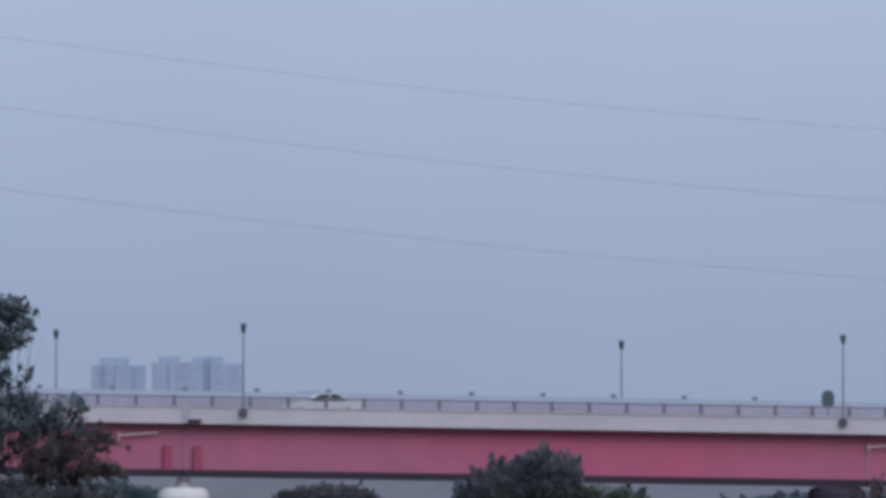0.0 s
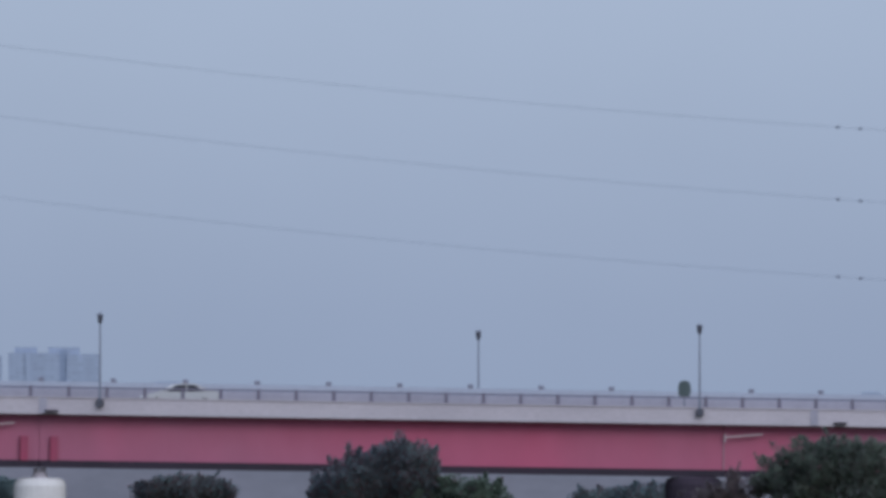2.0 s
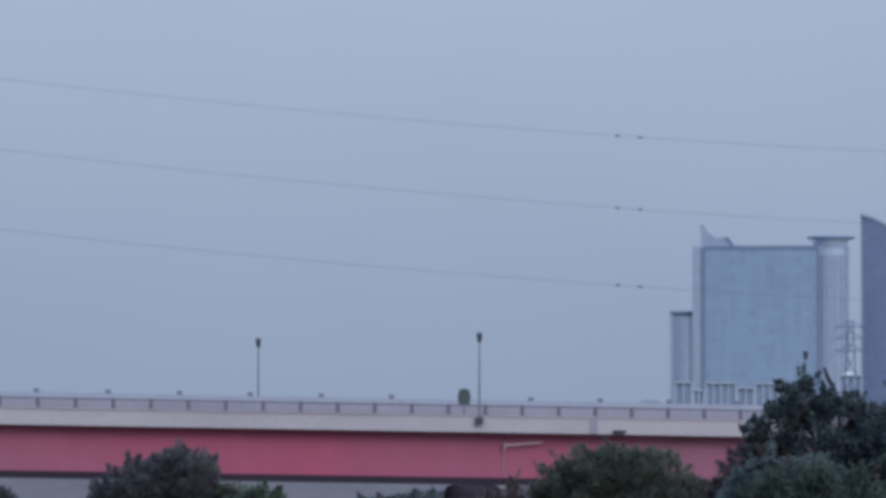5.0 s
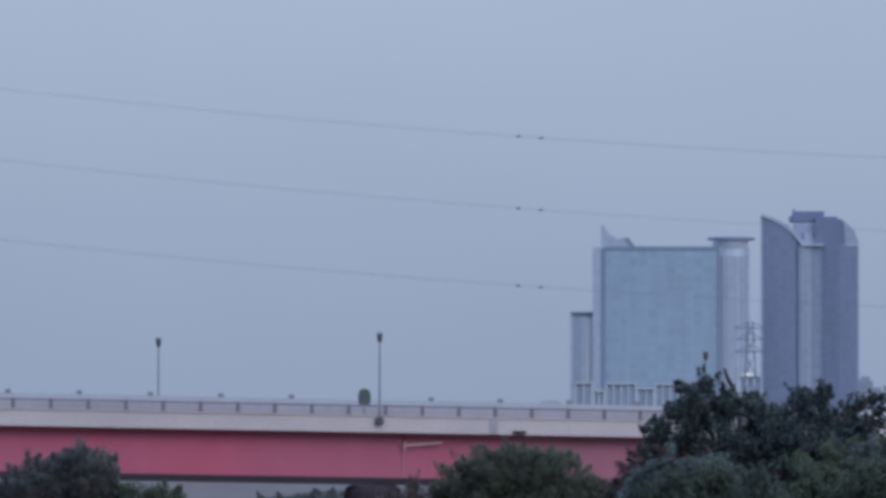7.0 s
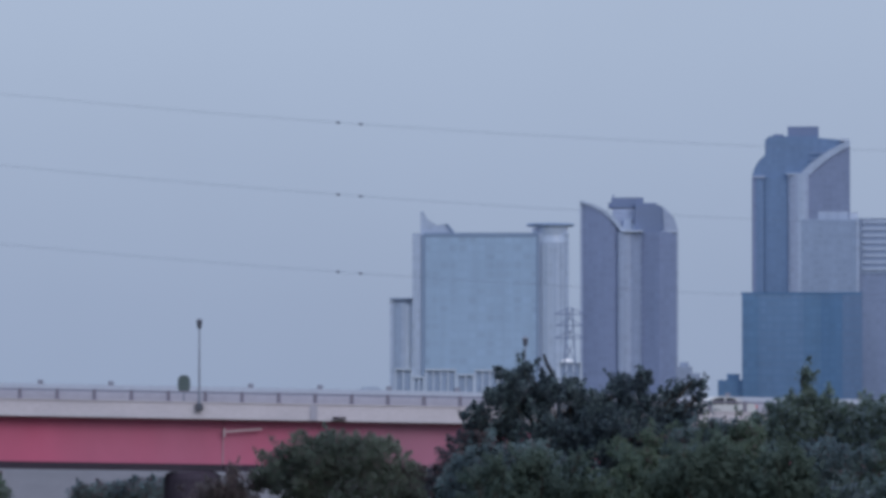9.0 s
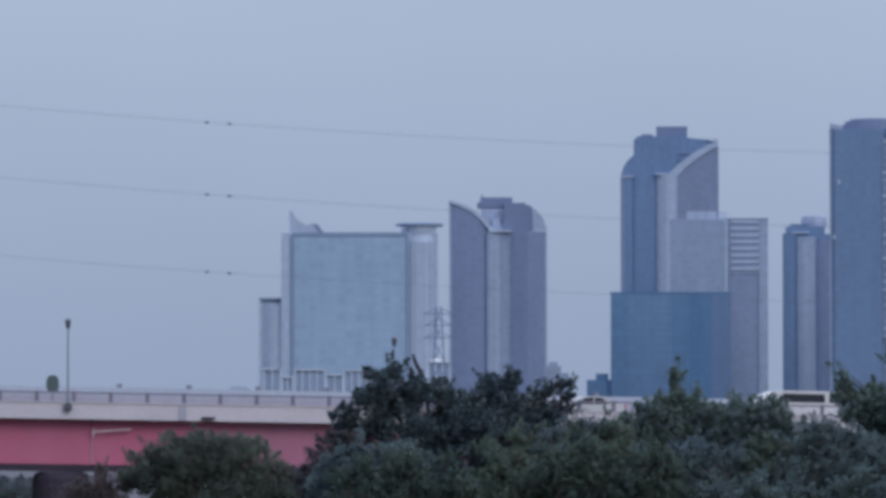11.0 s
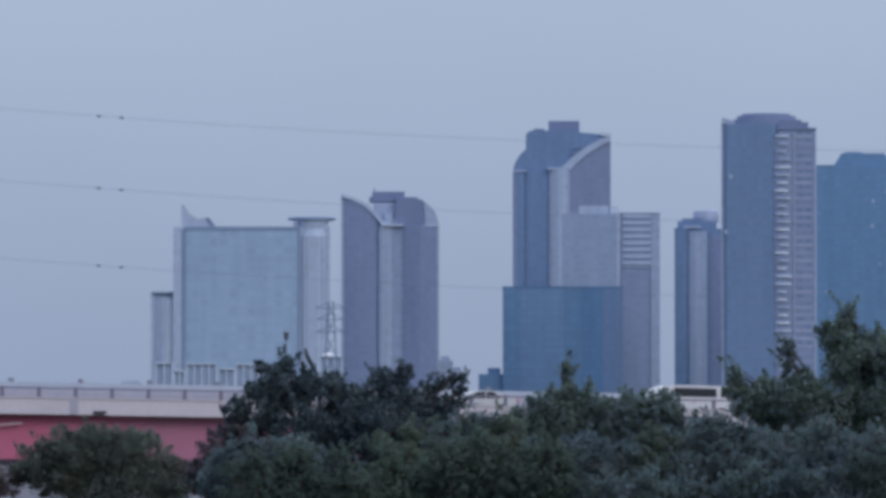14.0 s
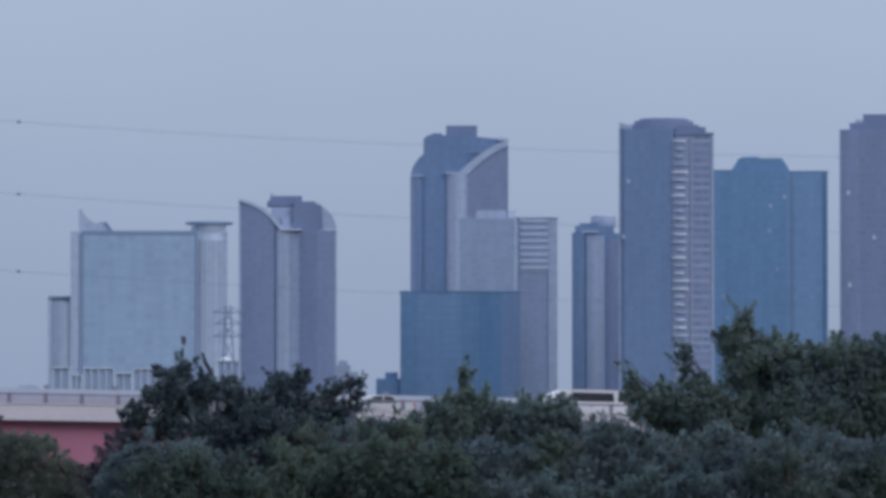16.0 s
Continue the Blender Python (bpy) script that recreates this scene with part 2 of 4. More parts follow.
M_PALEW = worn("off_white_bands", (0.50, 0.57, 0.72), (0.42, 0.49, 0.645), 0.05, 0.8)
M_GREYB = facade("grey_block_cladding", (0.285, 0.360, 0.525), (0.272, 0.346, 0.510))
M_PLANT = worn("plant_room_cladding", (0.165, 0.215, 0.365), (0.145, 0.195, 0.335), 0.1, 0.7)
# pale low-contrast blue-grey: distance haze painted into the cladding colour
M_HAZY = facade("haze_tinted_block_cladding", (0.36, 0.43, 0.59), (0.34, 0.41, 0.57), 3.0, 4.0)
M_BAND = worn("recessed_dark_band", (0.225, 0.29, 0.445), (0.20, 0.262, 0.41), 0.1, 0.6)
M_CARWHITE = worn("white_car_paint", (0.66, 0.65, 0.70), (0.56, 0.55, 0.60), 1.0, 0.3)
M_CARSILVER = worn("silver_car_paint", (0.55, 0.56, 0.60), (0.48, 0.49, 0.53), 1.0, 0.35, metal=0.2)
M_CARGLASS = material("car_glass", (0.02, 0.022, 0.03), 0.15, 0.0, 0.5)
M_TYRE = worn("tyre_rubber", (0.02, 0.02, 0.022), (0.03, 0.03, 0.03), 3.0, 0.9)
M_RIM = material("wheel_rim", (0.45, 0.45, 0.48), 0.4, 0.8)
M_TAIL = material("tail_lamp_red", (0.5, 0.03, 0.04), 0.3)
M_HEAD = material("head_lamp_glass", (0.8, 0.8, 0.82), 0.2)


# ---- building kit ----
def empty(name, m, label, category, group="", kind=""):
    ob = new(name)
    ob.matrix_world = m
    return tagged(ob, label, category, group, kind)


def part(name, bm, mat, parent, label="", m=None):
    me = bpy.data.meshes.new(name)
    bmesh.ops.recalc_face_normals(bm, faces=bm.faces)
    bm.to_mesh(me)
    bm.free()
    me.materials.append(mat)
    ob = new(name, me)
    ob.parent = parent
    if m is not None:
        ob.matrix_basis = m
    return tagged(ob, label)


def shared(name, me, parent, m):
    ob = new(name, me)
    ob.parent = parent
    ob.matrix_basis = m
    return ob


def box(x0, x1, y0, y1, z0, z1, bm=None, bevel=0.0):
    bm = bm or bmesh.new()
    v = [bm.verts.new((x, y, z)) for x in (x0, x1) for y in (y0, y1) for z in (z0, z1)]
    fs = [bm.faces.new([v[i] for i in q]) for q in ((0, 1, 3, 2), (4, 6, 7, 5), (0, 4, 5, 1), (2, 3, 7, 6), (0, 2, 6, 4), (1, 5, 7, 3))]
    if bevel:
        bmesh.ops.bevel(bm, geom=list({e for f in fs for e in f.edges}), offset=bevel, segments=2, affect="EDGES")
    return bm


def slab(profile, y0, y1, bm=None):
    """A solid with this outline in x and z, from y0 to y1."""
    bm = bm or bmesh.new()
    a = [bm.verts.new((x, y0, z)) for x, z in profile]
    b = [bm.verts.new((x, y1, z)) for x, z in profile]
    bm.faces.new(a)
    bm.faces.new(b[::-1])
    n = len(a)
    for i in range(n):
        bm.faces.new((a[i], a[(i + 1) % n], b[(i + 1) % n], b[i]))
    return bm


def column(plan, z0, z1, bm=None):
    """A solid with this plan in x and y, from z0 to z1."""
    bm = bm or bmesh.new()
    a = [bm.verts.new((x, y, z0)) for x, y in plan]
    b = [bm.verts.new((x, y, z1)) for x, y in plan]
    bm.faces.new(a[::-1])
    bm.faces.new(b)
    n = len(a)
    for i in range(n):
        bm.faces.new((a[i], a[(i + 1) % n], b[(i + 1) % n], b[i]))
    return bm


def tube(p, q, r0, r1=None, n=10, bm=None):
    bm = bm or bmesh.new()
    p, q = Vector(p), Vector(q)
    r1 = r0 if r1 is None else r1
    turn = (q - p).to_track_quat("Z", "Y").to_matrix()
    rings = []
    for c, r in ((p, r0), (q, r1)):
        rings.append([bm.verts.new(c + turn @ Vector((r * math.cos(i * math.tau / n), r * math.sin(i * math.tau / n), 0))) for i in range(n)])
    for i in range(n):
        bm.faces.new((rings[0][i], rings[0][(i + 1) % n], rings[1][(i + 1) % n], rings[1][i]))
    bm.faces.new(rings[0][::-1])
    bm.faces.new(rings[1])
    return bm


def turned(profile, n=16, bm=None):
    """A body of revolution about z from (radius, height) pairs."""
    bm = bm or bmesh.new()
    rings = [[bm.verts.new((r * math.cos(i * math.tau / n), r * math.sin(i * math.tau / n), z)) for i in range(n)] for r, z in profile]
    for a, b in zip(rings, rings[1:]):
        for i in range(n):
            bm.faces.new((a[i], a[(i + 1) % n], b[(i + 1) % n], b[i]))
    bm.faces.new(rings[0][::-1])
    bm.faces.new(rings[-1])
    return bm


def bowed(x0, x1, top, bow, y0=0.0, y1=12.0, n=14, round_=True, z0=0.0):
    """A solid from x0 to x1 whose front bulges by bow (a part cylinder, or two facets); top is a height or a function of x."""
    bm = bmesh.new()
    rings = []
    for k in range(n + 1):
        u = -1 + 2 * k / n
        x = x0 + (x1 - x0) * k / n
        y = y0 - bow * (math.sqrt(max(0.0, 1 - u * u)) if round_ else 1 - abs(u))
        z = top(x) if callable(top) else top
        rings.append([bm.verts.new(c) for c in ((x, y, z0), (x, y, z), (x, y1, z), (x, y1, z0))])
    for a, b in zip(rings, rings[1:]):
        for i in range(4):
            bm.faces.new((a[i], b[i], b[(i + 1) % 4], a[(i + 1) % 4]))
    bm.faces.new(rings[0])
    bm.faces.new(rings[-1][::-1])
    return bm


def arc(x0, z0, x1, z1, bulge, n=8):
    """Points from one corner to the other, bowed outwards."""
    px, pz = -(z1 - z0), x1 - x0
    return [(x0 + (x1 - x0) * k / n + px * bulge * math.sin(math.pi * k / n), z0 + (z1 - z0) * k / n + pz * bulge * math.sin(math.pi * k / n)) for k in range(n + 1)]


def bearing(deg, dist, z=0.0):
    """The pose at this bearing (clockwise, degrees) and distance from the viewpoint, its x axis to the right and y away."""
    return pose(dist * math.sin(radians(deg)), dist * math.cos(radians(deg)), z, 0, 0, -deg)


# ---- ground ----
bm = bmesh.new()
G = 60
xs = [-5200 + 10400 * i / G for i in range(G + 1)]
grid = [[bm.verts.new((x, y, 0.25 * noise.noise((x * 0.01, y * 0.01, 0)) - 0.3)) for y in xs] for x in xs]
for i in range(G):
    for j in range(G):
        bm.faces.new((grid[i][j], grid[i + 1][j], grid[i + 1][j + 1], grid[i][j + 1]))
ground = part("ground", bm, M_GROUND, None)
tagged(ground, "flat dry grassland reaching to the horizon", "ground", kind="structure")

# flood bank behind the bridge
bm = bmesh.new()
bank = [(0, 0), (11, 6.4), (16, 6.4), (28, 0)]
rows_ = [[bm.verts.new((x, y, z - 0.3 + 0.15 * noise.noise((x * 0.05, y, 0)))) for y, z in bank] for x in range(-400, 401, 10)]
for a, b in zip(rows_, rows_[1:]):
    for i in range(3):
        bm.faces.new((a[i], a[i + 1], b[i + 1], b[i]))
levee = part("flood_bank", bm, M_LEVEE, None)
levee.matrix_world = pose(0, 420, 0, 0, 0, 6)
tagged(levee, "long grey concrete flood bank behind the bridge", "embankment", kind="structure")

# ---- bridge ----
BR = pose(0, 340, 8.28, 0, 0.80, 8)
BX0, BX1 = -190.0, 240.0
bridge = empty("road_bridge", BR, "long red steel girder road bridge with concrete parapet", "bridge")
JOINTS = [BX0, -110.0, -60.0, -14.70, 29.92, 75.10, 130.0, 185.0, BX1]
for a, b in zip(JOINTS, JOINTS[1:]):
    part("parapet_panel", slab([(a + 0.02, 0.0), (b - 0.02, 0.0), (b - 0.02, 0.93), (a + 0.02, 0.93)], 0.0, 0.35), M_CONCRETE, bridge, "weathered pale concrete edge beam")
    part("coping", box(a + 0.02, b - 0.02, -0.06, 0.40, 0.93, 0.99), M_CONCRETE, bridge)
part("deck", box(BX0, BX1, 0.35, 19.6, -0.02, 0.50), M_ASPHALT, bridge, "asphalt carriageway on a concrete slab")
part("far_wall", box(BX0, BX1, 19.6, 19.95, -0.02, 1.80), M_FARCONC, bridge, "grey concrete wall along the far edge")
part("screen", box(BX0, BX1, 19.7, 19.8, 1.80, 2.25), M_FARWALL, bridge, "pale screen on top of the far wall")
part("joint_backing", box(-14.79 - 0.3, -14.79 + 0.3, 1.05, 1.09, -2.6, -0.05), M_RED, bridge)
GJ = [BX0, -146.0, -104.0, -63.0, -14.79, 24.90, 66.85, 106.0, 148.0, 190.0, BX1]
for a, b in zip(GJ, GJ[1:]):
    girder = part("girder", box(a + 0.03, b - 0.03, 1.0, 1.06, -2.68, -0.02), M_RED, bridge, "faded red painted steel plate girder")
    part("bottom_flange", box(a + 0.03, b - 0.03, 0.72, 1.5, -3.02, -2.60), M_FLANGE, girder, "near-black bottom flange")
    part("far_girder", box(a + 0.03, b - 0.03, 18.0, 18.1, -2.9, -0.02), M_REDDARK, bridge)
for u in (-15.66, -13.95):
    part("bearing_stiffener", box(u - 0.22, u + 0.22, 0.70, 1.0, -2.66, -1.25, bevel=0.03), M_REDDARK, bridge, "deep red bearing stiffener")
for u in (-14.21, 31.53, 75.10):
    part("drain_outlet", box(u - 0.38, u + 0.38, -0.30, 0.0, 0.10, 0.24, bevel=0.03), M_FLANGE, bridge, "dark drain outlet box")
for u in (-14.70, 30.02):
    part("joint_cover", box(u - 0.22, u + 0.22, -0.05, 0.0, 0.05, 1.02), M_FARCONC, bridge, "grey expansion joint cover")
for u in (-18.46, 24.90):
    part("drain_pipe", tube((u, 0.6, -0.72), (u + 2.2, 0.6, -0.52), 0.05), M_PIPE, bridge, "thin white drain pipe under the edge")
    part("downpipe", tube((u, 0.6, -0.5), (u, 0.6, -1.0), 0.04), M_PIPE, bridge)
part("girder_end_plate", box(24.90 - 0.035, 24.90 + 0.035, 0.94, 1.0, -3.0, -0.6), M_JOINT, bridge, "dull pink girder end plate")

railing = empty("bridge_railing", BR @ pose(0, 0.17, 0.99), "weathered grey steel railing on the bridge parapet", "railing")
part("top_rail", tube((BX0, 0, 0.54), (BX1, 0, 0.54), 0.055, n=8), M_RAIL, railing)
bm = box(-0.10, 0.10, -0.07, 0.07, 0.0, 0.50)
box(-0.16, 0.16, -0.1, 0.1, 0.0, 0.03, bm)
box(-0.075, 0.075, -0.06, 0.06, 0.50, 0.62, bm)
first = part("post", bm, M_RAIL, railing, m=pose(-17.56, 0, 0))
STEP = (21.47 - -17.56) / 18
s = -17.56 - STEP * 45
while s < BX1 - 1:
    if abs(s - -17.56) > 0.5:
        shared("post", first.data, railing, pose(s, 0, 0))
    s += STEP
far_posts = empty("far_railing", BR @ pose(0, 19.75, 2.25), "grey posts along the far bridge barrier", "railing")
bm = box(-0.17, 0.17, -0.06, 0.06, 0.0, 0.24, bevel=0.03)
pf = part("post", bm, M_FARPOST, far_posts, m=pose(-2.73 - 1.48, 0, 0))
for i in range(-22, 40):
    if i:
        shared("post", pf.data, far_posts, pose(-2.73 - 1.48 + i * 4.35, 0, 0))


def street_lamp(m, height, side):
    ob = empty("street_lamp", m, "slim grey street lamp column on the bridge edge", "street lamp", "street lamps along the bridge")
    part("base_bracket", box(-0.22, 0.22, -0.22 * side, 0.05, -0.42, 0.0, bevel=0.05), M_LAMPHEAD, ob, "dark mounting bracket")
    part("column", turned([(0.085, 0), (0.085, 0.6), (0.065, 0.7), (0.042, height - 0.55), (0.042, height - 0.5)], 12), M_LAMP, ob)
    head = part("lantern", turned([(0.05, height - 0.62), (0.13, height - 0.5), (0.17, height - 0.12), (0.12, height - 0.03), (0.04, height)], 12), M_LAMPHEAD, ob, "dark cylindrical lantern")
    part("cap", turned([(0.19, height - 0.13), (0.19, height - 0.09), (0.05, height + 0.02)], 12), M_LAMP, head, "grey lantern cap")
    return ob


for u, h in ((-11.47, 4.92), (23.23, 4.92)):
    p = BR @ Vector((u, -0.12, 0.87))
    street_lamp(Matrix.Translation(p), h, 1)
for b, v in ((-3.715, 6.06), (1.716, 6.02), (6.973, 5.95)):
    t = math.tan(radians(b))
    c8, s8 = math.cos(radians(8)), math.sin(radians(8))
    s = (t * (340 + 20.2 * c8) + 20.2 * s8) / (c8 - t * s8)
    p = BR @ Vector((s, 20.2, -0.2))
    street_lamp(Matrix.Translation(p), v, 1)

sign = empty("round_sign", Matrix.Translation(BR @ Vector((22.46 + 0.52, 3.0, 0.50))), "dark back of a rounded road sign on a post", "sign")
part("post", tube((0, 0, 0), (0, 0, 1.7), 0.05), M_LAMP, sign)
plate = [(0.37 * math.copysign(abs(math.cos(a)) ** 0.7, math.cos(a)), 1.55 + 0.52 * math.copysign(abs(math.sin(a)) ** 0.8, math.sin(a))) for a in (math.tau * k / 28 for k in range(28))]
part("plate", slab(plate, -0.10, -0.04), M_SIGN, sign, "dark rounded plate")


def pier(s, r, top, mat, label):
    m = BR @ pose(s, 1.6, 0)
    ob = empty("bridge_pier", Matrix.Translation((m.translation.x, m.translation.y, -0.4)), label, "pier", "piers of the bridge")
    z = m.translation.z + 0.4
    part("shaft", turned([(r, 0), (r, z + top - 0.42), (r - 0.12, z + top - 0.12), (r - 0.42, z + top)], 28), mat, ob)
    if top < -3.3:
        part("bearing_pad", turned([(0.50, z + top), (0.36, z + top + 0.3), (0.36, z - 3.05)], 16), M_CONCRETE, ob, "grey bearing pedestal")
    return ob


pier(-14.70, 1.48, -3.62, M_WHITE, "round white concrete bridge pier")
pier(23.2, 1.65, -3.03, M_FLANGE, "near-black round bridge pier")
pier(66.85, 1.48, -3.62, M_WHITE, "round white concrete bridge pier")

for s in (-146.0, -104.0, -63.0, 106.0, 148.0, 190.0):
    pier(s, 1.48, -3.62, M_WHITE, "round white concrete bridge pier")
for x0, x1 in ((BX0, BX0 - 190), (BX1, BX1 + 150)):
    m = BR @ Vector((x0, 0, 0))
    n = BR @ Vector((x1, 0, 0))
    bm = bmesh.new()
    secs = []
    for p, top in ((m, m.z + 0.2), (n, 0.1)):
        side = Vector((-math.sin(radians(8)), math.cos(radians(8)), 0))
        secs.append([bm.verts.new((*(p + side * o).xy, z)) for o, z in ((-top * 1.3 - 1, -0.5), (0, top), (19.6, top), (20.6 + top * 1.3, -0.5))])
    for i in range(3):
        bm.faces.new((secs[0][i], secs[0][i + 1], secs[1][i + 1], secs[1][i]))
    bm.faces.new(secs[0])
    bm.faces.new(secs[1])
    ramp_ = part("approach_embankment", bm, M_GROUND, None)
    tagged(ramp_, "grassed earth embankment at the end of the bridge", "embankment", kind="structure")

# ---- overhead power line ----
def cable(pts, y, gap, name, label):
    ob = empty(name, pose(0, 0, 0), label, "power cable", "overhead power cables")
    for g in (0.0, gap):
        cu = bpy.data.curves.new("conductor", "CURVE")
        cu.dimensions, cu.bevel_depth, cu.bevel_resolution = "3D", 0.0068, 1
        sp = cu.splines.new("POLY")
        sp.points.add(len(pts) - 1)
        for p, (b, e) in zip(sp.points, pts):
            d = y / math.cos(radians(b))
            p.co = (d * math.sin(radians(b)), y, e + g, 1)
        cu.materials.append(M_WIRE)
        c = new("conductor", cu)
        c.parent = ob
    return ob


def sag(z_left, slope, curve):
    """Heights along one span of cable: bearings and metres."""
    out = []
    for i in range(49):
        b = -12 + 32 * i / 48
        out.append((b, z_left + slope * b + curve * b * b))
    return out



SPANS = ((33.72, -0.7925, 0.0291), (28.60, -0.8038, 0.0273), (22.85, -0.7711, 0.0262))
for z0, sl, cv in SPANS:
    line = cable(sag(z0, sl, cv), 430, 0.12, "power_cable", "faint grey twin-wire overhead power cable")
    for b in (5.170, 5.387):
        z = z0 + sl * b + cv * b * b
        d = 430 / math.cos(radians(b))
        k = part("spacer", box(-0.15, 0.15, -0.06, 0.06, -0.03, 0.14, bevel=0.03), M_SPACER, line, "dark cable spacer", bearing(b, d, z))

def lattice(ob, top, foot, head, arms, mat, steps):
    """Legs, crossed braces and arms of a steel lattice pylon."""
    for sx in (-1, 1):
        for sy in (-1, 1):
            part("leg", tube((sx * foot, sy * foot, -0.4), (sx * head, sy * head, top), 0.28, 0.2, 6), mat, ob)
    for k in range(steps):
        z0, z1 = top * k / steps, top * (k + 1) / steps
        w0, w1 = foot + (head - foot) * k / steps, foot + (head - foot) * (k + 1) / steps
        for sy in (-1, 1):
            bm = tube((-w0, sy * w0, z0), (w1, sy * w1, z1), 0.14, n=5)
            tube((w0, sy * w0, z0), (-w1, sy * w1, z1), 0.14, n=5, bm=bm)
            part("brace", bm, mat, ob)
    for z, w in arms:
        bm = tube((-w, 0, z), (w, 0, z), 0.2, n=6)
        tube((-w, 0, z), (0, 0, z + 2.2), 0.14, n=5, bm=bm)
        tube((w, 0, z), (0, 0, z + 2.2), 0.14, n=5, bm=bm)
        part("crossarm", bm, mat, ob)


pylon = empty("lattice_pylon", bearing(7.40, 2000), "grey steel lattice power pylon among far towers", "pylon", "power pylons")
lattice(pylon, 64.28, 4.2, 0.9, ((62.2, 5.2), (58.4, 4.6), (54.2, 5.0)), M_PLANT, 11)
# the pylons that carry the near line stand to either side of the view
for b in (-12.0, 20.0):
    hs = [z0 + sl * b + cv * b * b for z0, sl, cv in SPANS]
    p = empty("lattice_pylon", bearing(b, 430 / math.cos(radians(b)), 0.0), "grey steel lattice pylon carrying the near cables", "pylon", "power pylons")
    lattice(p, hs[0] + 1.0, 3.6, 0.7, [(h, 3.5) for h in hs], M_LAMP, 9)


# ---- far towers ----
def tower(name, b, d, label, group="towers on the skyline"):
    return empty(name, bearing(b, d, -0.4), label, "tower block", group)


def fins(parent, xs, z0, z1, mat, y=-0.5, w=0.5, name="mullion"):
    for x in xs:
        part(name, box(x - w / 2, x + w / 2, y, 0.3, z0, z1), mat, parent)


def bands(parent, x0, x1, zs, mat, y=-0.9, h=0.9, name="floor_band", label=""):
    me = None
    for z in zs:
        if me is None:
            me = part(name, box(x0, x1, y, y + 1.2, 0, h), mat, parent, label, pose(0, 0, z)).data
        else:
            shared(name, me, parent, pose(0, 0, z))


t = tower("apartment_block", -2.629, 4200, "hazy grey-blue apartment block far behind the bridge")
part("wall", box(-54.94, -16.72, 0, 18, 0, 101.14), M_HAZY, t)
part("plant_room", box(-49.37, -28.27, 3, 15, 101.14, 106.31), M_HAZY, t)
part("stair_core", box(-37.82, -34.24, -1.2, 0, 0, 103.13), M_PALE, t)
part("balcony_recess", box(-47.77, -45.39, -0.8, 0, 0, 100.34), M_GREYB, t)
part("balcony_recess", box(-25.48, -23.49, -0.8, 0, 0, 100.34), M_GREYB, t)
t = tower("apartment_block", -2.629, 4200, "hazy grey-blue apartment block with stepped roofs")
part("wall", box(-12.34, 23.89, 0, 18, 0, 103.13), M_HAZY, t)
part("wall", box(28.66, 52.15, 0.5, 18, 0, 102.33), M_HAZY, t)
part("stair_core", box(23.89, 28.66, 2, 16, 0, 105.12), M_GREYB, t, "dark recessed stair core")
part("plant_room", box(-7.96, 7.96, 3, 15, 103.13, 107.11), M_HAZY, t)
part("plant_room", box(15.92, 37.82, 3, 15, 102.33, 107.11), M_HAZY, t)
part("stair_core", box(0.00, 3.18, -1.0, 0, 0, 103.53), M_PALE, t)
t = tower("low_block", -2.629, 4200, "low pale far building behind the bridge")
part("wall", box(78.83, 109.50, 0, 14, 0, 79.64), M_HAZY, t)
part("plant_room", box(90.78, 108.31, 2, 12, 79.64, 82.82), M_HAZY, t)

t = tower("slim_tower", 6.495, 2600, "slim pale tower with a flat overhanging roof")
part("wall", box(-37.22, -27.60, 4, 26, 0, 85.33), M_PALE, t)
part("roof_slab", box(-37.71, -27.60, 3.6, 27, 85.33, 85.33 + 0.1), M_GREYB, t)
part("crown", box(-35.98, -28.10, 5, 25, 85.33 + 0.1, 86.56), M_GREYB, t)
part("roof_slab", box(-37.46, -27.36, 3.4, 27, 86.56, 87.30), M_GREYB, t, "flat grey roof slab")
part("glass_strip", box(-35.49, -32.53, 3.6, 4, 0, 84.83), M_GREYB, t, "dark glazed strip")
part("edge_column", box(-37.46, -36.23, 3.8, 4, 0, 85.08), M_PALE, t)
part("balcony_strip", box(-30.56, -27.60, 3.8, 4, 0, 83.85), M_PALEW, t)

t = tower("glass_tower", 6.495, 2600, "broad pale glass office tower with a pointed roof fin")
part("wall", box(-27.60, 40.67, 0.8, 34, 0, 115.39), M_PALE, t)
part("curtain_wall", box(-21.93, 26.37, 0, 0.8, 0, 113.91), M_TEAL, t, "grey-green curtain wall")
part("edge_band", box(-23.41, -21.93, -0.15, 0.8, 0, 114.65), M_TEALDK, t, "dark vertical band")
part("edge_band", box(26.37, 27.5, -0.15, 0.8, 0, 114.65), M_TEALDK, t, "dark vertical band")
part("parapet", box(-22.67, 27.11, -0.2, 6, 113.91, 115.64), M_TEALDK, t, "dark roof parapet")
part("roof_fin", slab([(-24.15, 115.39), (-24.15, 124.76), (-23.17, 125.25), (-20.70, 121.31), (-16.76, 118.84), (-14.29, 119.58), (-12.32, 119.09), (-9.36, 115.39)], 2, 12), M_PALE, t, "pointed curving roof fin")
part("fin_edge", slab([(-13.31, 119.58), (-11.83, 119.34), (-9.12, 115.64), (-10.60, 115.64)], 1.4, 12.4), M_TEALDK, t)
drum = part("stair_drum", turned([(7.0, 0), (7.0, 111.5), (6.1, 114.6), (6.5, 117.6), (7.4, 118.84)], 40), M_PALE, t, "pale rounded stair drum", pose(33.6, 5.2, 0))
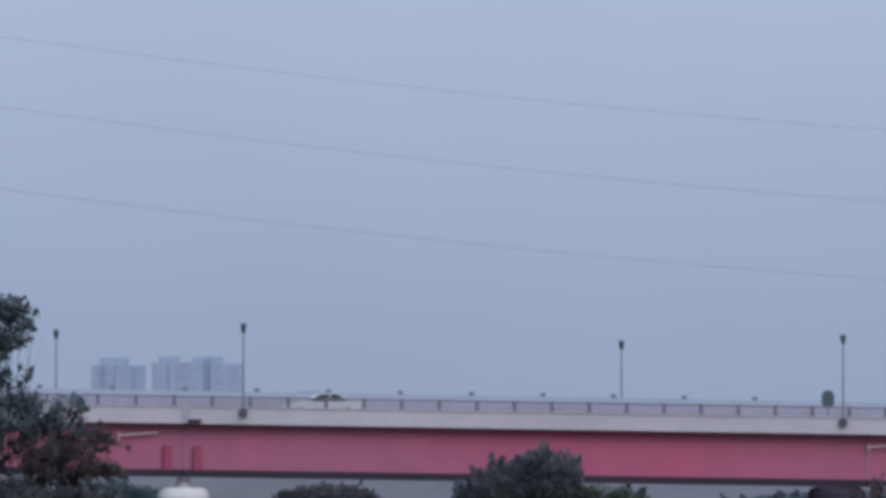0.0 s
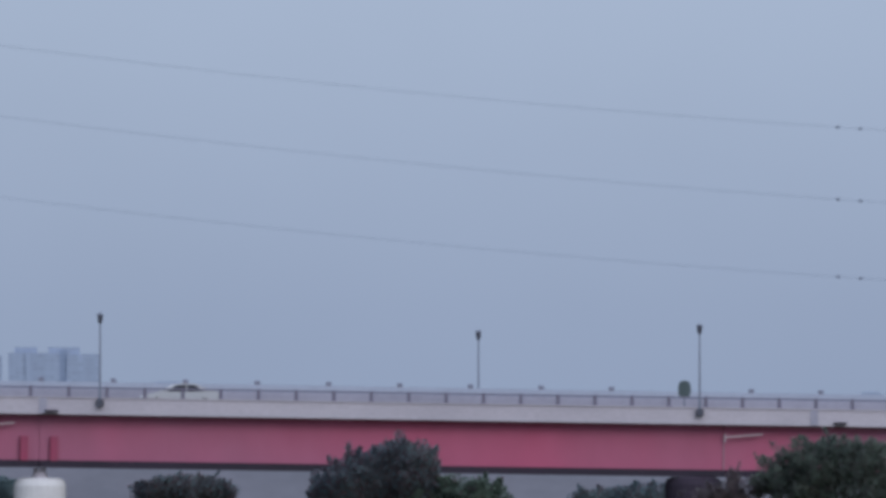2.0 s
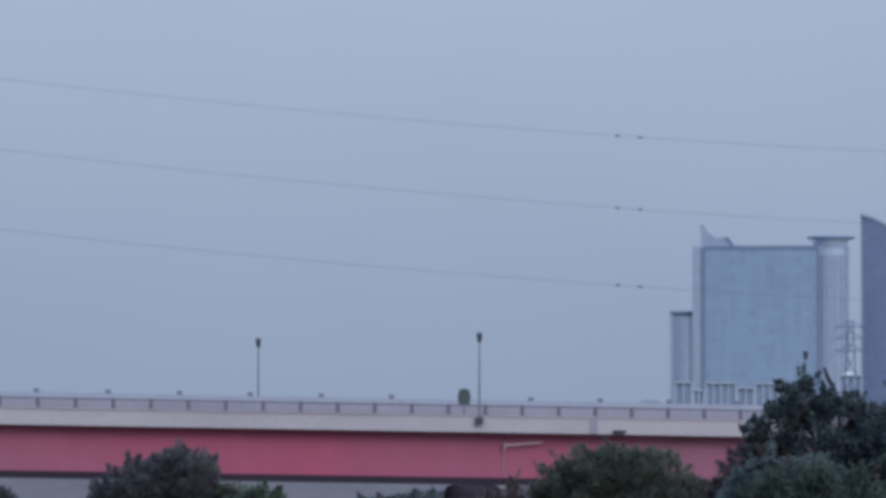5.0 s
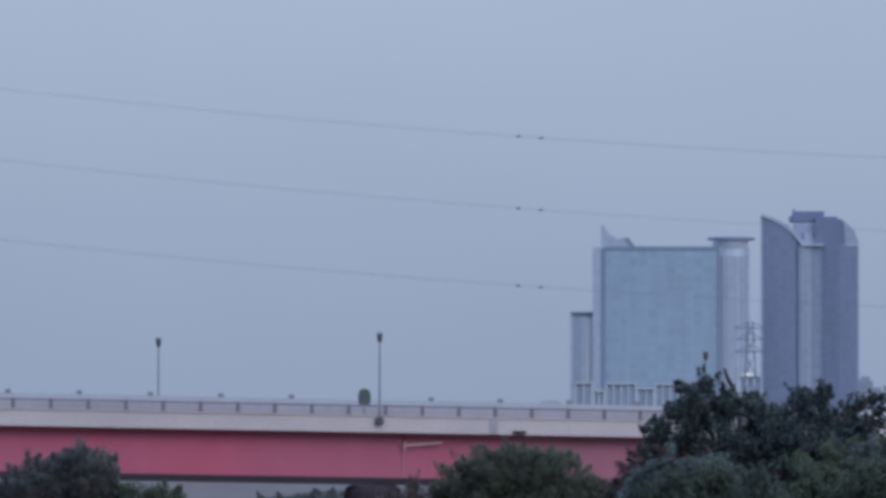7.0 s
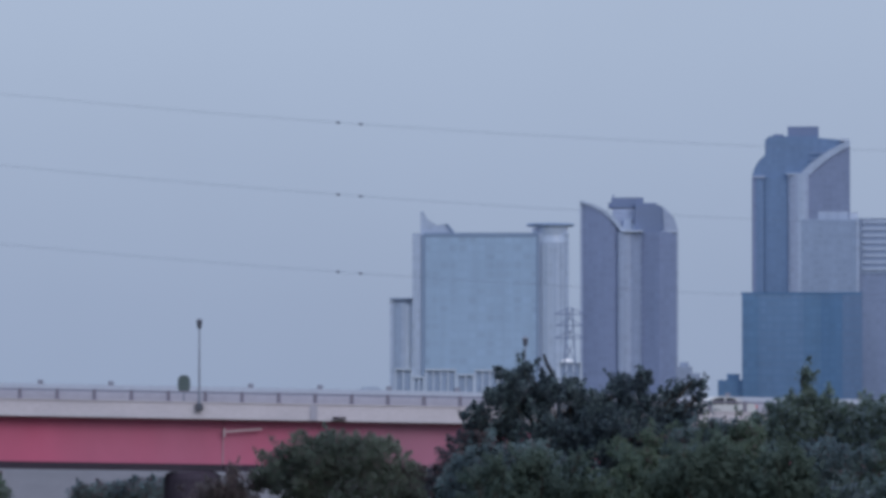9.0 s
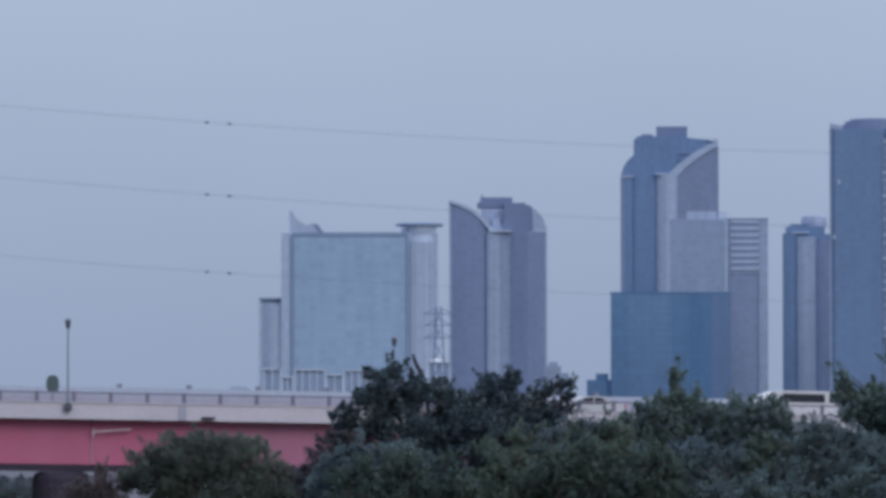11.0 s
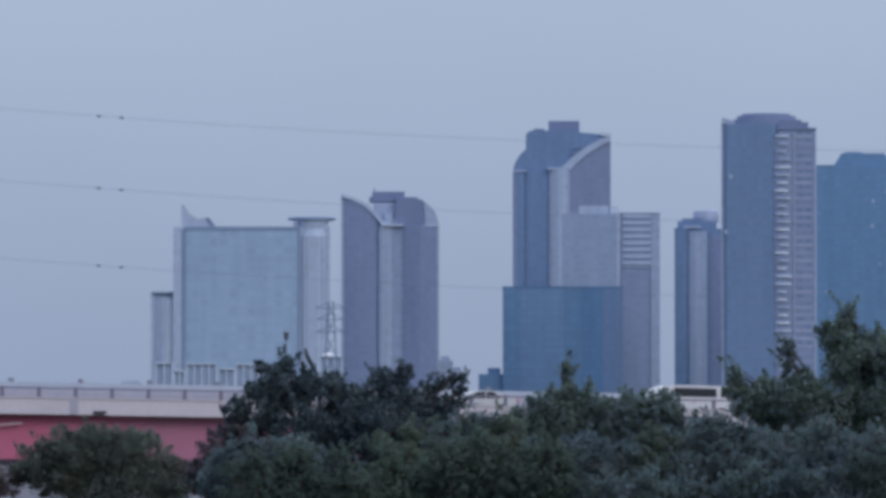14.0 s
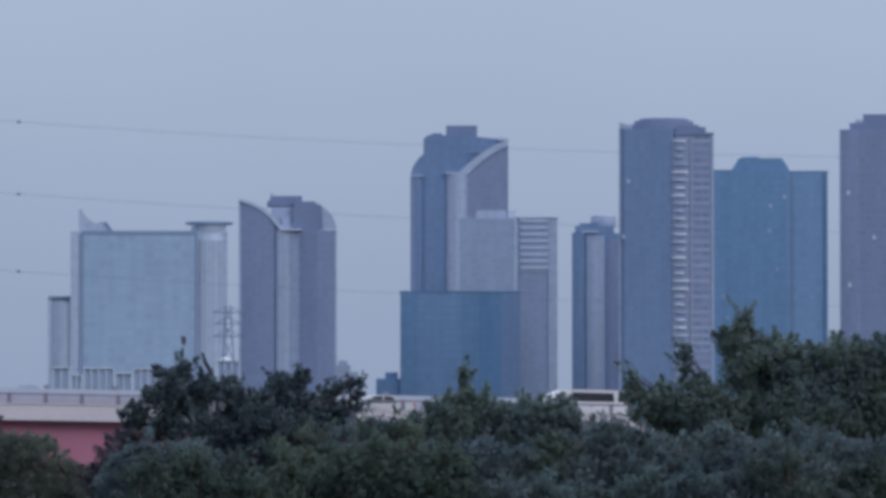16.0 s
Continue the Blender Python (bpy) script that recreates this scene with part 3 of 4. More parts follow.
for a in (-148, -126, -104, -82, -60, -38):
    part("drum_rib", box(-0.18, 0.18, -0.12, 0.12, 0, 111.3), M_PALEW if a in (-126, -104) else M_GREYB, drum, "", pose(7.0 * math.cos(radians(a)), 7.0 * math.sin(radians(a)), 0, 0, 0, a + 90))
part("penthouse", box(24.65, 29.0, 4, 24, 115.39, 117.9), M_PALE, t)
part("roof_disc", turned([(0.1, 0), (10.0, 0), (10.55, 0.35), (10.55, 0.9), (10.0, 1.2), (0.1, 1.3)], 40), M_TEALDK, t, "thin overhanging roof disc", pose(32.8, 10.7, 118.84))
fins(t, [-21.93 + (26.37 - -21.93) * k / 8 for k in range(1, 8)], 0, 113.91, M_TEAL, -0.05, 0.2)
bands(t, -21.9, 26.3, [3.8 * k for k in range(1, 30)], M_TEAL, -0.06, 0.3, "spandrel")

LOW = [(32.27, 40.55, 52.40), (-30.96, -24.85, 49.78), (-23.98, -20.06, 46.73), (-19.19, -7.85, 49.56), (-6.98, -0.87, 47.60), (-0.22, 8.28, 49.35), (8.72, 20.71, 47.17)]
for a, b, z in LOW:
    t = tower("low_white_block", 6.495, 2300, "low white framed building at the foot of towers", "low white buildings")
    part("wall", box(a, b, 0.6, 14, 0, z), M_GREYB, t)
    k = max(2, int((b - a) / 2.6))
    for i in range(k + 1):
        x = a + (b - a) * i / k
        part("pier", box(x - 0.3, x + 0.3, -0.1, 0.6, 0, z), M_PALEW, t)
    part("cornice", box(a - 0.3, b + 0.3, -0.5, 14.2, z, z + 0.6), M_PALEW, t)
t = tower("white_tank", 6.495, 2300, "small white dome standing among low roofs", "low white buildings")
part("drum", turned([(2.3, 0), (2.3, 52.6)], 20), M_PALE, t, "", pose(35.3, 4, 0))
part("dome", turned([(2.4, 52.6), (2.2, 53.3), (1.5, 53.9), (0.3, 54.2)], 20), M_CARWHITE, t, "white dome", pose(35.3, 4, 0))
t = tower("low_hall", 6.495, 2300, "low grey hall beyond the bridge", "low white buildings")
part("wall", box(-44.48, -36.63, 0, 16, 0, 41.93), M_GREYB, t)
part("roof", slab([(-45.13, 41.93), (-43.61, 43.24), (-37.94, 43.24), (-35.97, 41.93)], -0.5, 16.5), M_HAZY, t)


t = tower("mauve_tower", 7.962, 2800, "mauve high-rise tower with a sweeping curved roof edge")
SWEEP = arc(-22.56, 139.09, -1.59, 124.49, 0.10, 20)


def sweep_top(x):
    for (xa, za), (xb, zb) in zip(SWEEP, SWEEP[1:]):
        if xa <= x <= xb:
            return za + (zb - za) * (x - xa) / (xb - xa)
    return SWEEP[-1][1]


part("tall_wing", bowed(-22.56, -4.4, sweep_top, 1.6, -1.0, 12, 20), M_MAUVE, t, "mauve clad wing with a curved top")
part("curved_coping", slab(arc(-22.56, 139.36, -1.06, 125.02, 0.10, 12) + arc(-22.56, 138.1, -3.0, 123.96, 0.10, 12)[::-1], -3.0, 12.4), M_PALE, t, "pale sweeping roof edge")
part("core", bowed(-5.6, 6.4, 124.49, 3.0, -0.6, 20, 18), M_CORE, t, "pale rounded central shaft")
# left part of the shaft in a paler colour, as if lit from there
part("core_highlight", bowed(-5.0, 1.8, 124.3, 1.2, -2.9, 0, 10), M_MAUVELT, t, "paler bay painted as a bright highlight")
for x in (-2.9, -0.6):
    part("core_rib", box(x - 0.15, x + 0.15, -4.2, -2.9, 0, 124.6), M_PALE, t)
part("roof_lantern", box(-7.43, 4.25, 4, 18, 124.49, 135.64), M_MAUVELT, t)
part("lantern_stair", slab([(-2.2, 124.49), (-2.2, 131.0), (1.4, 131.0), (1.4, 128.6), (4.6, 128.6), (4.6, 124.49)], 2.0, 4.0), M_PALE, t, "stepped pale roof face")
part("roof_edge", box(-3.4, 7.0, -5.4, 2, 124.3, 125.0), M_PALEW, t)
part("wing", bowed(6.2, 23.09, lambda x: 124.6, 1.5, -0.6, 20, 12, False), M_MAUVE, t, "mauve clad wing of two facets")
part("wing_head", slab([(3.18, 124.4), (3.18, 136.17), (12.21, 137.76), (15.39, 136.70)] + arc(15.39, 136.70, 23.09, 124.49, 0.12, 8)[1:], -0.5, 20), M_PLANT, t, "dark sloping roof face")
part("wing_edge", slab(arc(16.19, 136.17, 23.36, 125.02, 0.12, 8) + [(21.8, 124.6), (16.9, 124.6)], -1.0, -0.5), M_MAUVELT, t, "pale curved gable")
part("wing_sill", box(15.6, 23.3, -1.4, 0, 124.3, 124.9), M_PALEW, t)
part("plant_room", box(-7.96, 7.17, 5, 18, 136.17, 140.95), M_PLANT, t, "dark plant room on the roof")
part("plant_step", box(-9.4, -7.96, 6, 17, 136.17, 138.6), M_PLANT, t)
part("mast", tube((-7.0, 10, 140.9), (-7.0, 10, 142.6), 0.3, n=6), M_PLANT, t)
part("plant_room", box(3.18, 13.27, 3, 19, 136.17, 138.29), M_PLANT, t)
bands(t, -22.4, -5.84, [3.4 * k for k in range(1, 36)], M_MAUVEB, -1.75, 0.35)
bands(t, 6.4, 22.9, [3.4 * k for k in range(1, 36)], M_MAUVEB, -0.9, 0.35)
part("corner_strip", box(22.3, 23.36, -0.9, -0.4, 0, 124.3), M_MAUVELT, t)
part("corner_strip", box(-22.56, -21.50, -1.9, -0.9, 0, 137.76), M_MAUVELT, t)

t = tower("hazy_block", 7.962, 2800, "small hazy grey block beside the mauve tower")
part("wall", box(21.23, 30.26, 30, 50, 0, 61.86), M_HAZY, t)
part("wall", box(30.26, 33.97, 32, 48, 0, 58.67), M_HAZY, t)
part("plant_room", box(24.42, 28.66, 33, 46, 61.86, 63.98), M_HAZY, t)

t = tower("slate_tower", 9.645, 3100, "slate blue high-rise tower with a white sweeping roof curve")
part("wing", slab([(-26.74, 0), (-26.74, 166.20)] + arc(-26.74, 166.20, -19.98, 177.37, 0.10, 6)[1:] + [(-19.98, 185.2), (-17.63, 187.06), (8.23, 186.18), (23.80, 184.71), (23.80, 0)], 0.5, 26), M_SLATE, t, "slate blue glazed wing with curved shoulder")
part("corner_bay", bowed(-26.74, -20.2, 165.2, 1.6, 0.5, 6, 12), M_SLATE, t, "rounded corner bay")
# lit left edge of the rounded corner, put in as a paler strip
part("corner_strip", bowed(-26.74, -24.6, 165.4, 0.5, -0.7, 2, 6), M_MAUVE, t, "corner strip painted paler, as if lit from the left")
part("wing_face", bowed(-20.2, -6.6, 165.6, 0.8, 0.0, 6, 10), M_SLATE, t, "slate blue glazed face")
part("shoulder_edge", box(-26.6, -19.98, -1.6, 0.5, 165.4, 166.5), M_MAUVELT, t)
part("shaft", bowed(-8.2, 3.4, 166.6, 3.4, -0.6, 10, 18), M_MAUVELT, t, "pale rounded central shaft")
# paler colour stands in for the upright highlight down this shaft
part("shaft_highlight", bowed(-3.6, 1.6, 166.9, 0.9, -3.4, 2, 8), M_PALE, t, "paler bay painted as a bright highlight")
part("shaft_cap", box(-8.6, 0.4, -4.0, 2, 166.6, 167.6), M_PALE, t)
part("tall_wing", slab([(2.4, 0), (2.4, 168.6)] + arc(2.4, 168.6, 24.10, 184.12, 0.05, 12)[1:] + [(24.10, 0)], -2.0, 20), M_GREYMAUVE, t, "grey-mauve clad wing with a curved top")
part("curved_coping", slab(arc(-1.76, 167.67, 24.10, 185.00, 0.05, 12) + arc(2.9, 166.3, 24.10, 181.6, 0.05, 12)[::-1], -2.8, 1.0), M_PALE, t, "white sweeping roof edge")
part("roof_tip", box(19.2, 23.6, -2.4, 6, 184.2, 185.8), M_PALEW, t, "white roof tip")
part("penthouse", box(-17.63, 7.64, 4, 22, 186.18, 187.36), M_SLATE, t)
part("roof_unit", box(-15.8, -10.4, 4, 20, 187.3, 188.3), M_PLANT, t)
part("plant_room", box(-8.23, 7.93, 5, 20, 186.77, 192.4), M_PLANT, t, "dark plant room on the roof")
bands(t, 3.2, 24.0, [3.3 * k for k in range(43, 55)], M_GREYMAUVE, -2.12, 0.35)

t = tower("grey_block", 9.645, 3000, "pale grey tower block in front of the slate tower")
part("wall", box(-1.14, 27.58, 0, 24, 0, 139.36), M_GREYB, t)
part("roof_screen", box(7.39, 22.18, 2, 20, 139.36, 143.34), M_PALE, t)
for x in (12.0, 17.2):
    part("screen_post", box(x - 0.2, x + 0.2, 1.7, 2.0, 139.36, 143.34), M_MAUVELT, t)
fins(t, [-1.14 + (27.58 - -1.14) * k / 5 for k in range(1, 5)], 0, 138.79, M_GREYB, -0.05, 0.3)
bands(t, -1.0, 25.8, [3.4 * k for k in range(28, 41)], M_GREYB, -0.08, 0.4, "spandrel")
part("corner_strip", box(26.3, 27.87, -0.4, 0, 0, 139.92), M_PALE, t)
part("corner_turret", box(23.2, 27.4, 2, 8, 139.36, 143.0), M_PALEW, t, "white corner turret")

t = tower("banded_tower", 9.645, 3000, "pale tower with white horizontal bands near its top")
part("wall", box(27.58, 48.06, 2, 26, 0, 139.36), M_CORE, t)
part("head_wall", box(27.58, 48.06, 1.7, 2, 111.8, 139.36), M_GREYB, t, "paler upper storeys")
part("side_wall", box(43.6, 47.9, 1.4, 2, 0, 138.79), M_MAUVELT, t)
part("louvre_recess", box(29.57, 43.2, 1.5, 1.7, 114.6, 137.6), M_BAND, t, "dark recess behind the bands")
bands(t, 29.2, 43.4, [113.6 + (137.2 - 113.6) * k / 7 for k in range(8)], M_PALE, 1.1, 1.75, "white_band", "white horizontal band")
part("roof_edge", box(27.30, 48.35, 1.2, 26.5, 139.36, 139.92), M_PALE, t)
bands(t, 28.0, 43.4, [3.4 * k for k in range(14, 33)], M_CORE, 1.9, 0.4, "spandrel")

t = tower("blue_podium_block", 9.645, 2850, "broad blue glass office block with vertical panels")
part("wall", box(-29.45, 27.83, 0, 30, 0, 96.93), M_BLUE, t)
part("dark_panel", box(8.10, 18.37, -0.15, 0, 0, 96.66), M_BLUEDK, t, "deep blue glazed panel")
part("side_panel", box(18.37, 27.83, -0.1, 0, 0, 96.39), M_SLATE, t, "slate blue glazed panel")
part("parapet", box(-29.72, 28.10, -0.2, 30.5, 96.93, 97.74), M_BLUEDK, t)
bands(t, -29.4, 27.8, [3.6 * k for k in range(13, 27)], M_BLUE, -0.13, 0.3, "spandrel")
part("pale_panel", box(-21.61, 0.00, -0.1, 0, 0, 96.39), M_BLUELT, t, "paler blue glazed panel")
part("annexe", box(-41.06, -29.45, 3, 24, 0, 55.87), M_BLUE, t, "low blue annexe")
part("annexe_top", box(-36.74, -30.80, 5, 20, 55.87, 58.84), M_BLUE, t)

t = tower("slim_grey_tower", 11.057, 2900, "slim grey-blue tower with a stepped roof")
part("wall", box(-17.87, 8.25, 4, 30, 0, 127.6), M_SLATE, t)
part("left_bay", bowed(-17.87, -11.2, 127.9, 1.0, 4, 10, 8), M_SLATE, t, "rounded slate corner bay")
part("glazed_bay", bowed(-11.2, -2.0, 126.2, 2.0, 3.6, 10, 14), M_GREYB, t, "rounded paler bay painted as a bright highlight")
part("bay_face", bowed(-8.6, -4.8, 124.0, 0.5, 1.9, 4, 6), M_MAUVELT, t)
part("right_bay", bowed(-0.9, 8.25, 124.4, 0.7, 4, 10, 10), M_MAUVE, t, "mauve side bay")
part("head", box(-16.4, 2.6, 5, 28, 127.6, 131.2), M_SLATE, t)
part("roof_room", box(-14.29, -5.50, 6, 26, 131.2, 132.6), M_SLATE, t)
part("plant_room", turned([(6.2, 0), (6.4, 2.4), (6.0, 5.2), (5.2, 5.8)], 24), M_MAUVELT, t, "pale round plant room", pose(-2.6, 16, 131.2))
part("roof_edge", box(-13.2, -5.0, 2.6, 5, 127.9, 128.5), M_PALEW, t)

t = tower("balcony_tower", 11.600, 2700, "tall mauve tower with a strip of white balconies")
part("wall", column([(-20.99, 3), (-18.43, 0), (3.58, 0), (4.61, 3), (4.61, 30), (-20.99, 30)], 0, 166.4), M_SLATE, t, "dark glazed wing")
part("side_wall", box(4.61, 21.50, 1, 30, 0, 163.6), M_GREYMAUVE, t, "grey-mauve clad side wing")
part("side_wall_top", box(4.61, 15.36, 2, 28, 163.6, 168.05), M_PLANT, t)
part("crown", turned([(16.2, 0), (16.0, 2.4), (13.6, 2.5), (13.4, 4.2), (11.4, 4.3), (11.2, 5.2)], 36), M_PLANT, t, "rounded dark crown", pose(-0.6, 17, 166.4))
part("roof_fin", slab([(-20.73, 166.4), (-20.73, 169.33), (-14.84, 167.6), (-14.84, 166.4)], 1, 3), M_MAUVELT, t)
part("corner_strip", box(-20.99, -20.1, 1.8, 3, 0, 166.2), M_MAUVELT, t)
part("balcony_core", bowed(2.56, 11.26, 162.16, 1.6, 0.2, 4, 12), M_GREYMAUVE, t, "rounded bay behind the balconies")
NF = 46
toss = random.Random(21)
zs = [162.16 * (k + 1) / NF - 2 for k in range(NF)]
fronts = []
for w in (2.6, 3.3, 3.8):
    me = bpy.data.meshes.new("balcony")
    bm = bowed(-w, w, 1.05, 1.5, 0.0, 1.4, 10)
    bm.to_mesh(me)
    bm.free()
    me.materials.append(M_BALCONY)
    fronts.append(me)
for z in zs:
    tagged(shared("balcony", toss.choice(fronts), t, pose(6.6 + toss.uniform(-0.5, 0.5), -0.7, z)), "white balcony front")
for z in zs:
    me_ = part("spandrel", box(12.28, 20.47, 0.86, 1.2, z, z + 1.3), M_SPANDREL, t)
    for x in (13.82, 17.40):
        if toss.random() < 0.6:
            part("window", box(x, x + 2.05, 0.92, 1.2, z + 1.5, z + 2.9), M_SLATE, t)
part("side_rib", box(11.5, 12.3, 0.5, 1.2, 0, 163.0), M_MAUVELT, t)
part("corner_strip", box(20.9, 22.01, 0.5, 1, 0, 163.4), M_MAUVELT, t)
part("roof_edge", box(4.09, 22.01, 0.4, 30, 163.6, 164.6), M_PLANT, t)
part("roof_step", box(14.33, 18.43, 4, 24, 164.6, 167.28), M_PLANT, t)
# pale matte panels painted in as glints on the glazing
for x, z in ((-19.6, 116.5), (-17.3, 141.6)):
    part("glint_panel", box(x, x + 1.3, -0.15, 1.8, z, z + 1.8), M_PALE, t, "pale panel painted as a window glint")

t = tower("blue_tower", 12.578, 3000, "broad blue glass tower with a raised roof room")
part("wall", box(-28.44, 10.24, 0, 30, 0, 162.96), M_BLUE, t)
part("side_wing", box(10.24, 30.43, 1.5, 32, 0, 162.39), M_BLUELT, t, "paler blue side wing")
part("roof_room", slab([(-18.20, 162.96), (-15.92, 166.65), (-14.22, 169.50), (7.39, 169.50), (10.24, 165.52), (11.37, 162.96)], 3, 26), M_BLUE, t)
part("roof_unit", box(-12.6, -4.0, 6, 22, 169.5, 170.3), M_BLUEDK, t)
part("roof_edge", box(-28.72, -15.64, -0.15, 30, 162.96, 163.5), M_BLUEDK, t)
part("roof_edge", box(10.81, 30.71, 1.35, 32, 162.39, 162.96), M_BLUEDK, t)
part("glazed_joint", box(9.6, 11.6, -0.15, 0, 0, 162.10), M_BLUELT, t)
bands(t, -28.2, 9.4, [3.6 * k for k in range(24, 45)], M_BLUE, -0.05, 0.35, "spandrel")
fins(t, [-19.91, -1.14], 0, 162.10, M_BLUE, -0.08, 0.5)
fins(t, [29.57], 0, 161.54, M_BLUEDK, 1.35, 1.2)
# glints on the blue glass, made as small pale panels
for x, z in ((0.57, 131.96), (1.14, 144.47), (-22.75, 98.98), (8.2, 149.0), (-20.6, 88.4), (4.4, 112.7)):
    part("glint_panel", box(x, x + 1.2, -0.12, 0, z, z + 1.8), M_GREYB if z < 120 else M_PALE, t, "pale panel painted as a window glint")

t = tower("mauve_edge_tower", 13.718, 2750, "tall mauve tower with a stepped crown")
part("wall", box(-21.37, 23.46, 0, 30, 0, 168.74), M_MAUVE, t)
part("left_bay", bowed(-21.37, -12.5, 168.2, 0.9, 0, 4, 10), M_MAUVE, t, "rounded corner bay")
part("crown", box(-16.68, 19.29, 3, 26, 168.74, 171.87), M_PLANT, t)
part("crown_top", box(-10.43, 13.03, 5, 24, 171.87, 176.04), M_PLANT, t)
part("crown_step", box(-14.08, -10.43, 5, 24, 171.87, 173.43), M_MAUVELT, t)
part("corner_strip", box(-21.37, -20.4, -0.4, 0, 0, 168.74), M_MAUVELT, t)
bands(t, -12.4, 22.94, [3.4 * k for k in range(24, 49)], M_MAUVEB, -0.08, 0.4)
# bright spots of reflected light, done with pale panels
for x, z in ((-18.0, 138.5), (-17.4, 96.0), (-6.2, 118.0)):
    part("glint_panel", box(x, x + 1.4, -1.1 if x < -12 else -0.2, 0, z, z + 2.0), M_PALEW, t, "pale panel painted as a window glint")

# ---- trees and bushes ----
def tree(name, b, d, blobs, leaf_mat, label, leaves=9000, size=0.26,  category="tree", sparse=0.0, limb=1.0, twigs=2, seed=1, second=None):
    """A tree: trunk, limbs to each mass of its crown, and a crown of leaf sprays on many small clumps.
    blobs: masses of the crown (x, z, half width, half height), all in metres from its foot."""
    rng = np.random.default_rng(seed)
    ob = empty(name, bearing(b, d, -0.3), label, category, "trees before the bridge")
    blobs = [(q[0], q[1], q[2] * 1.08, q[3] * 1.06) for q in blobs]
    leaves, size = int(leaves * 3.4), size * 0.56
    area = np.array([q[2] * q[3] for q in blobs])
    top = max(blobs, key=lambda q: q[1])
    cx = sum(q[0] * q[2] for q in blobs) / sum(q[2] for q in blobs)
    bm = bmesh.new()
    fork = max(0.6, min(q[1] for q in blobs) * 0.45)
    r0 = (0.06 + 0.022 * top[1]) * limb
    tube((cx, 0, 0), (cx, 0, fork), r0, r0 * 0.8, 9, bm)
    part("trunk", bm, M_BARK, ob)
    for x, z, rx, rz in blobs:
        mid = Vector((cx + (x - cx) * 0.45, rng.normal(0, 0.3), fork + (z - fork) * 0.55))
        bm = tube((cx, 0, fork * 0.92), mid, r0 * 0.42, r0 * 0.26, 7)
        tube(mid, (x, rng.normal(0, 0.2), z + rz * 0.4), r0 * 0.26, r0 * 0.08, 6, bm)
        for k in range(3):
            a = rng.uniform(0, math.tau)
            tube(mid, (x + rx * 0.7 * math.cos(a), rng.normal(0, rx * 0.4), z + rz * 0.7 * math.sin(a)), r0 * 0.14, r0 * 0.05, 5, bm)
        part("limb", bm, M_BARK, ob)
    pts, along, mids = [], [], []
    share = area / area.sum()
    for (x, z, rx, rz), q in zip(blobs, share):
        n = int(leaves * q)
        ry = max(rx, rz) * 0.8
        k = max(9, int(24 * rx * rz) + 7)
        u = rng.normal(size=(k, 3))
        u /= np.linalg.norm(u, axis=1)[:, None]
        base = u * rng.uniform(0.45, 0.82, k)[:, None] * (rx, ry, rz) + (x, 0, z)
        grow_ = u * (0.8, 0.8, 0.7) + rng.normal(0, 0.35, (k, 3)) + (0, 0, 0.55)
        grow_ /= np.linalg.norm(grow_, axis=1)[:, None]
        span = rng.uniform(0.30, 0.85, k) * (0.40 + 0.28 * min(rx, rz))
        girth = span * rng.uniform(0.30, 0.62, k)
        pick = rng.integers(0, k, int(n * 0.62))
        w = rng.uniform(0, 1, len(pick))
        off = rng.normal(size=(len(pick), 3)) * 0.62
        p = base[pick] + grow_[pick] * (span[pick] * w)[:, None] + off * (girth[pick] * (1.0 - 0.72 * w))[:, None]
        pts.append(p)
        along.append(grow_[pick])
        mids.append(np.repeat([[x, 0, z]], len(p), axis=0))
        m = n - len(pick)
        v = rng.normal(size=(m, 3))
        v *= (rng.uniform(0, 0.85, m) ** 0.5 / np.linalg.norm(v, axis=1))[:, None]
        pts.append(v * (rx, ry, rz) + (x, 0, z))
        along.append(rng.normal(size=(m, 3)))
        mids.append(np.repeat([[x, 0, z]], m, axis=0))
    for k in range(twigs):
        x, z, rx, rz = blobs[rng.integers(0, len(blobs))]
        a = rng.normal(0, 0.75)
        s = np.array((x + rx * 0.85 * math.sin(a), rng.normal(0, 0.2), z + rz * 0.85 * math.cos(a)))
        e = s + np.array((0.5 * math.sin(a) + rng.normal(0, 0.12), 0, 0.2 + rng.uniform(0.1, 0.5)))
        m = 46
        w = rng.uniform(0, 1, m)[:, None]
        pts.append(s + (e - s) * w + rng.normal(0, 0.085, (m, 3)) * (1.3 - w))
        along.append(np.repeat((e - s)[None, :], m, axis=0))
        mids.append(np.repeat([[x, 0, z]], m, axis=0))
    p, axis, mid_ = np.concatenate(pts), np.concatenate(along), np.concatenate(mids)
    p[:, 2] = np.maximum(p[:, 2], 0.35)
    if sparse:
        keep = np.array([noise.noise((q[0] * 0.9, q[1] * 0.9, q[2] * 0.9 + seed)) > -0.5 + sparse for q in p])
        p, axis, mid_ = p[keep], axis[keep], mid_[keep]
    n = len(p)
    axis = axis / np.linalg.norm(axis, axis=1)[:, None]
    ax = axis * 0.6 + rng.normal(0, 0.7, (n, 3)); ax /= np.linalg.norm(ax, axis=1)[:, None]
    bx = np.cross(ax, rng.normal(size=(n, 3))); bx /= np.linalg.norm(bx, axis=1)[:, None]
    L = size * rng.uniform(0.6, 1.35, n)[:, None]
    Wd = L * 0.36
    cz = np.cross(ax, bx) * L * 0.18
    verts = np.stack([p - ax * L / 2, p + bx * Wd + cz, p + ax * L / 2, p - bx * Wd + cz], axis=1).reshape(-1, 3)
    # leaves of one tuft turn their faces outwards together
    out_ = p - mid_
    out_ /= np.linalg.norm(out_, axis=1)[:, None] + 1e-6
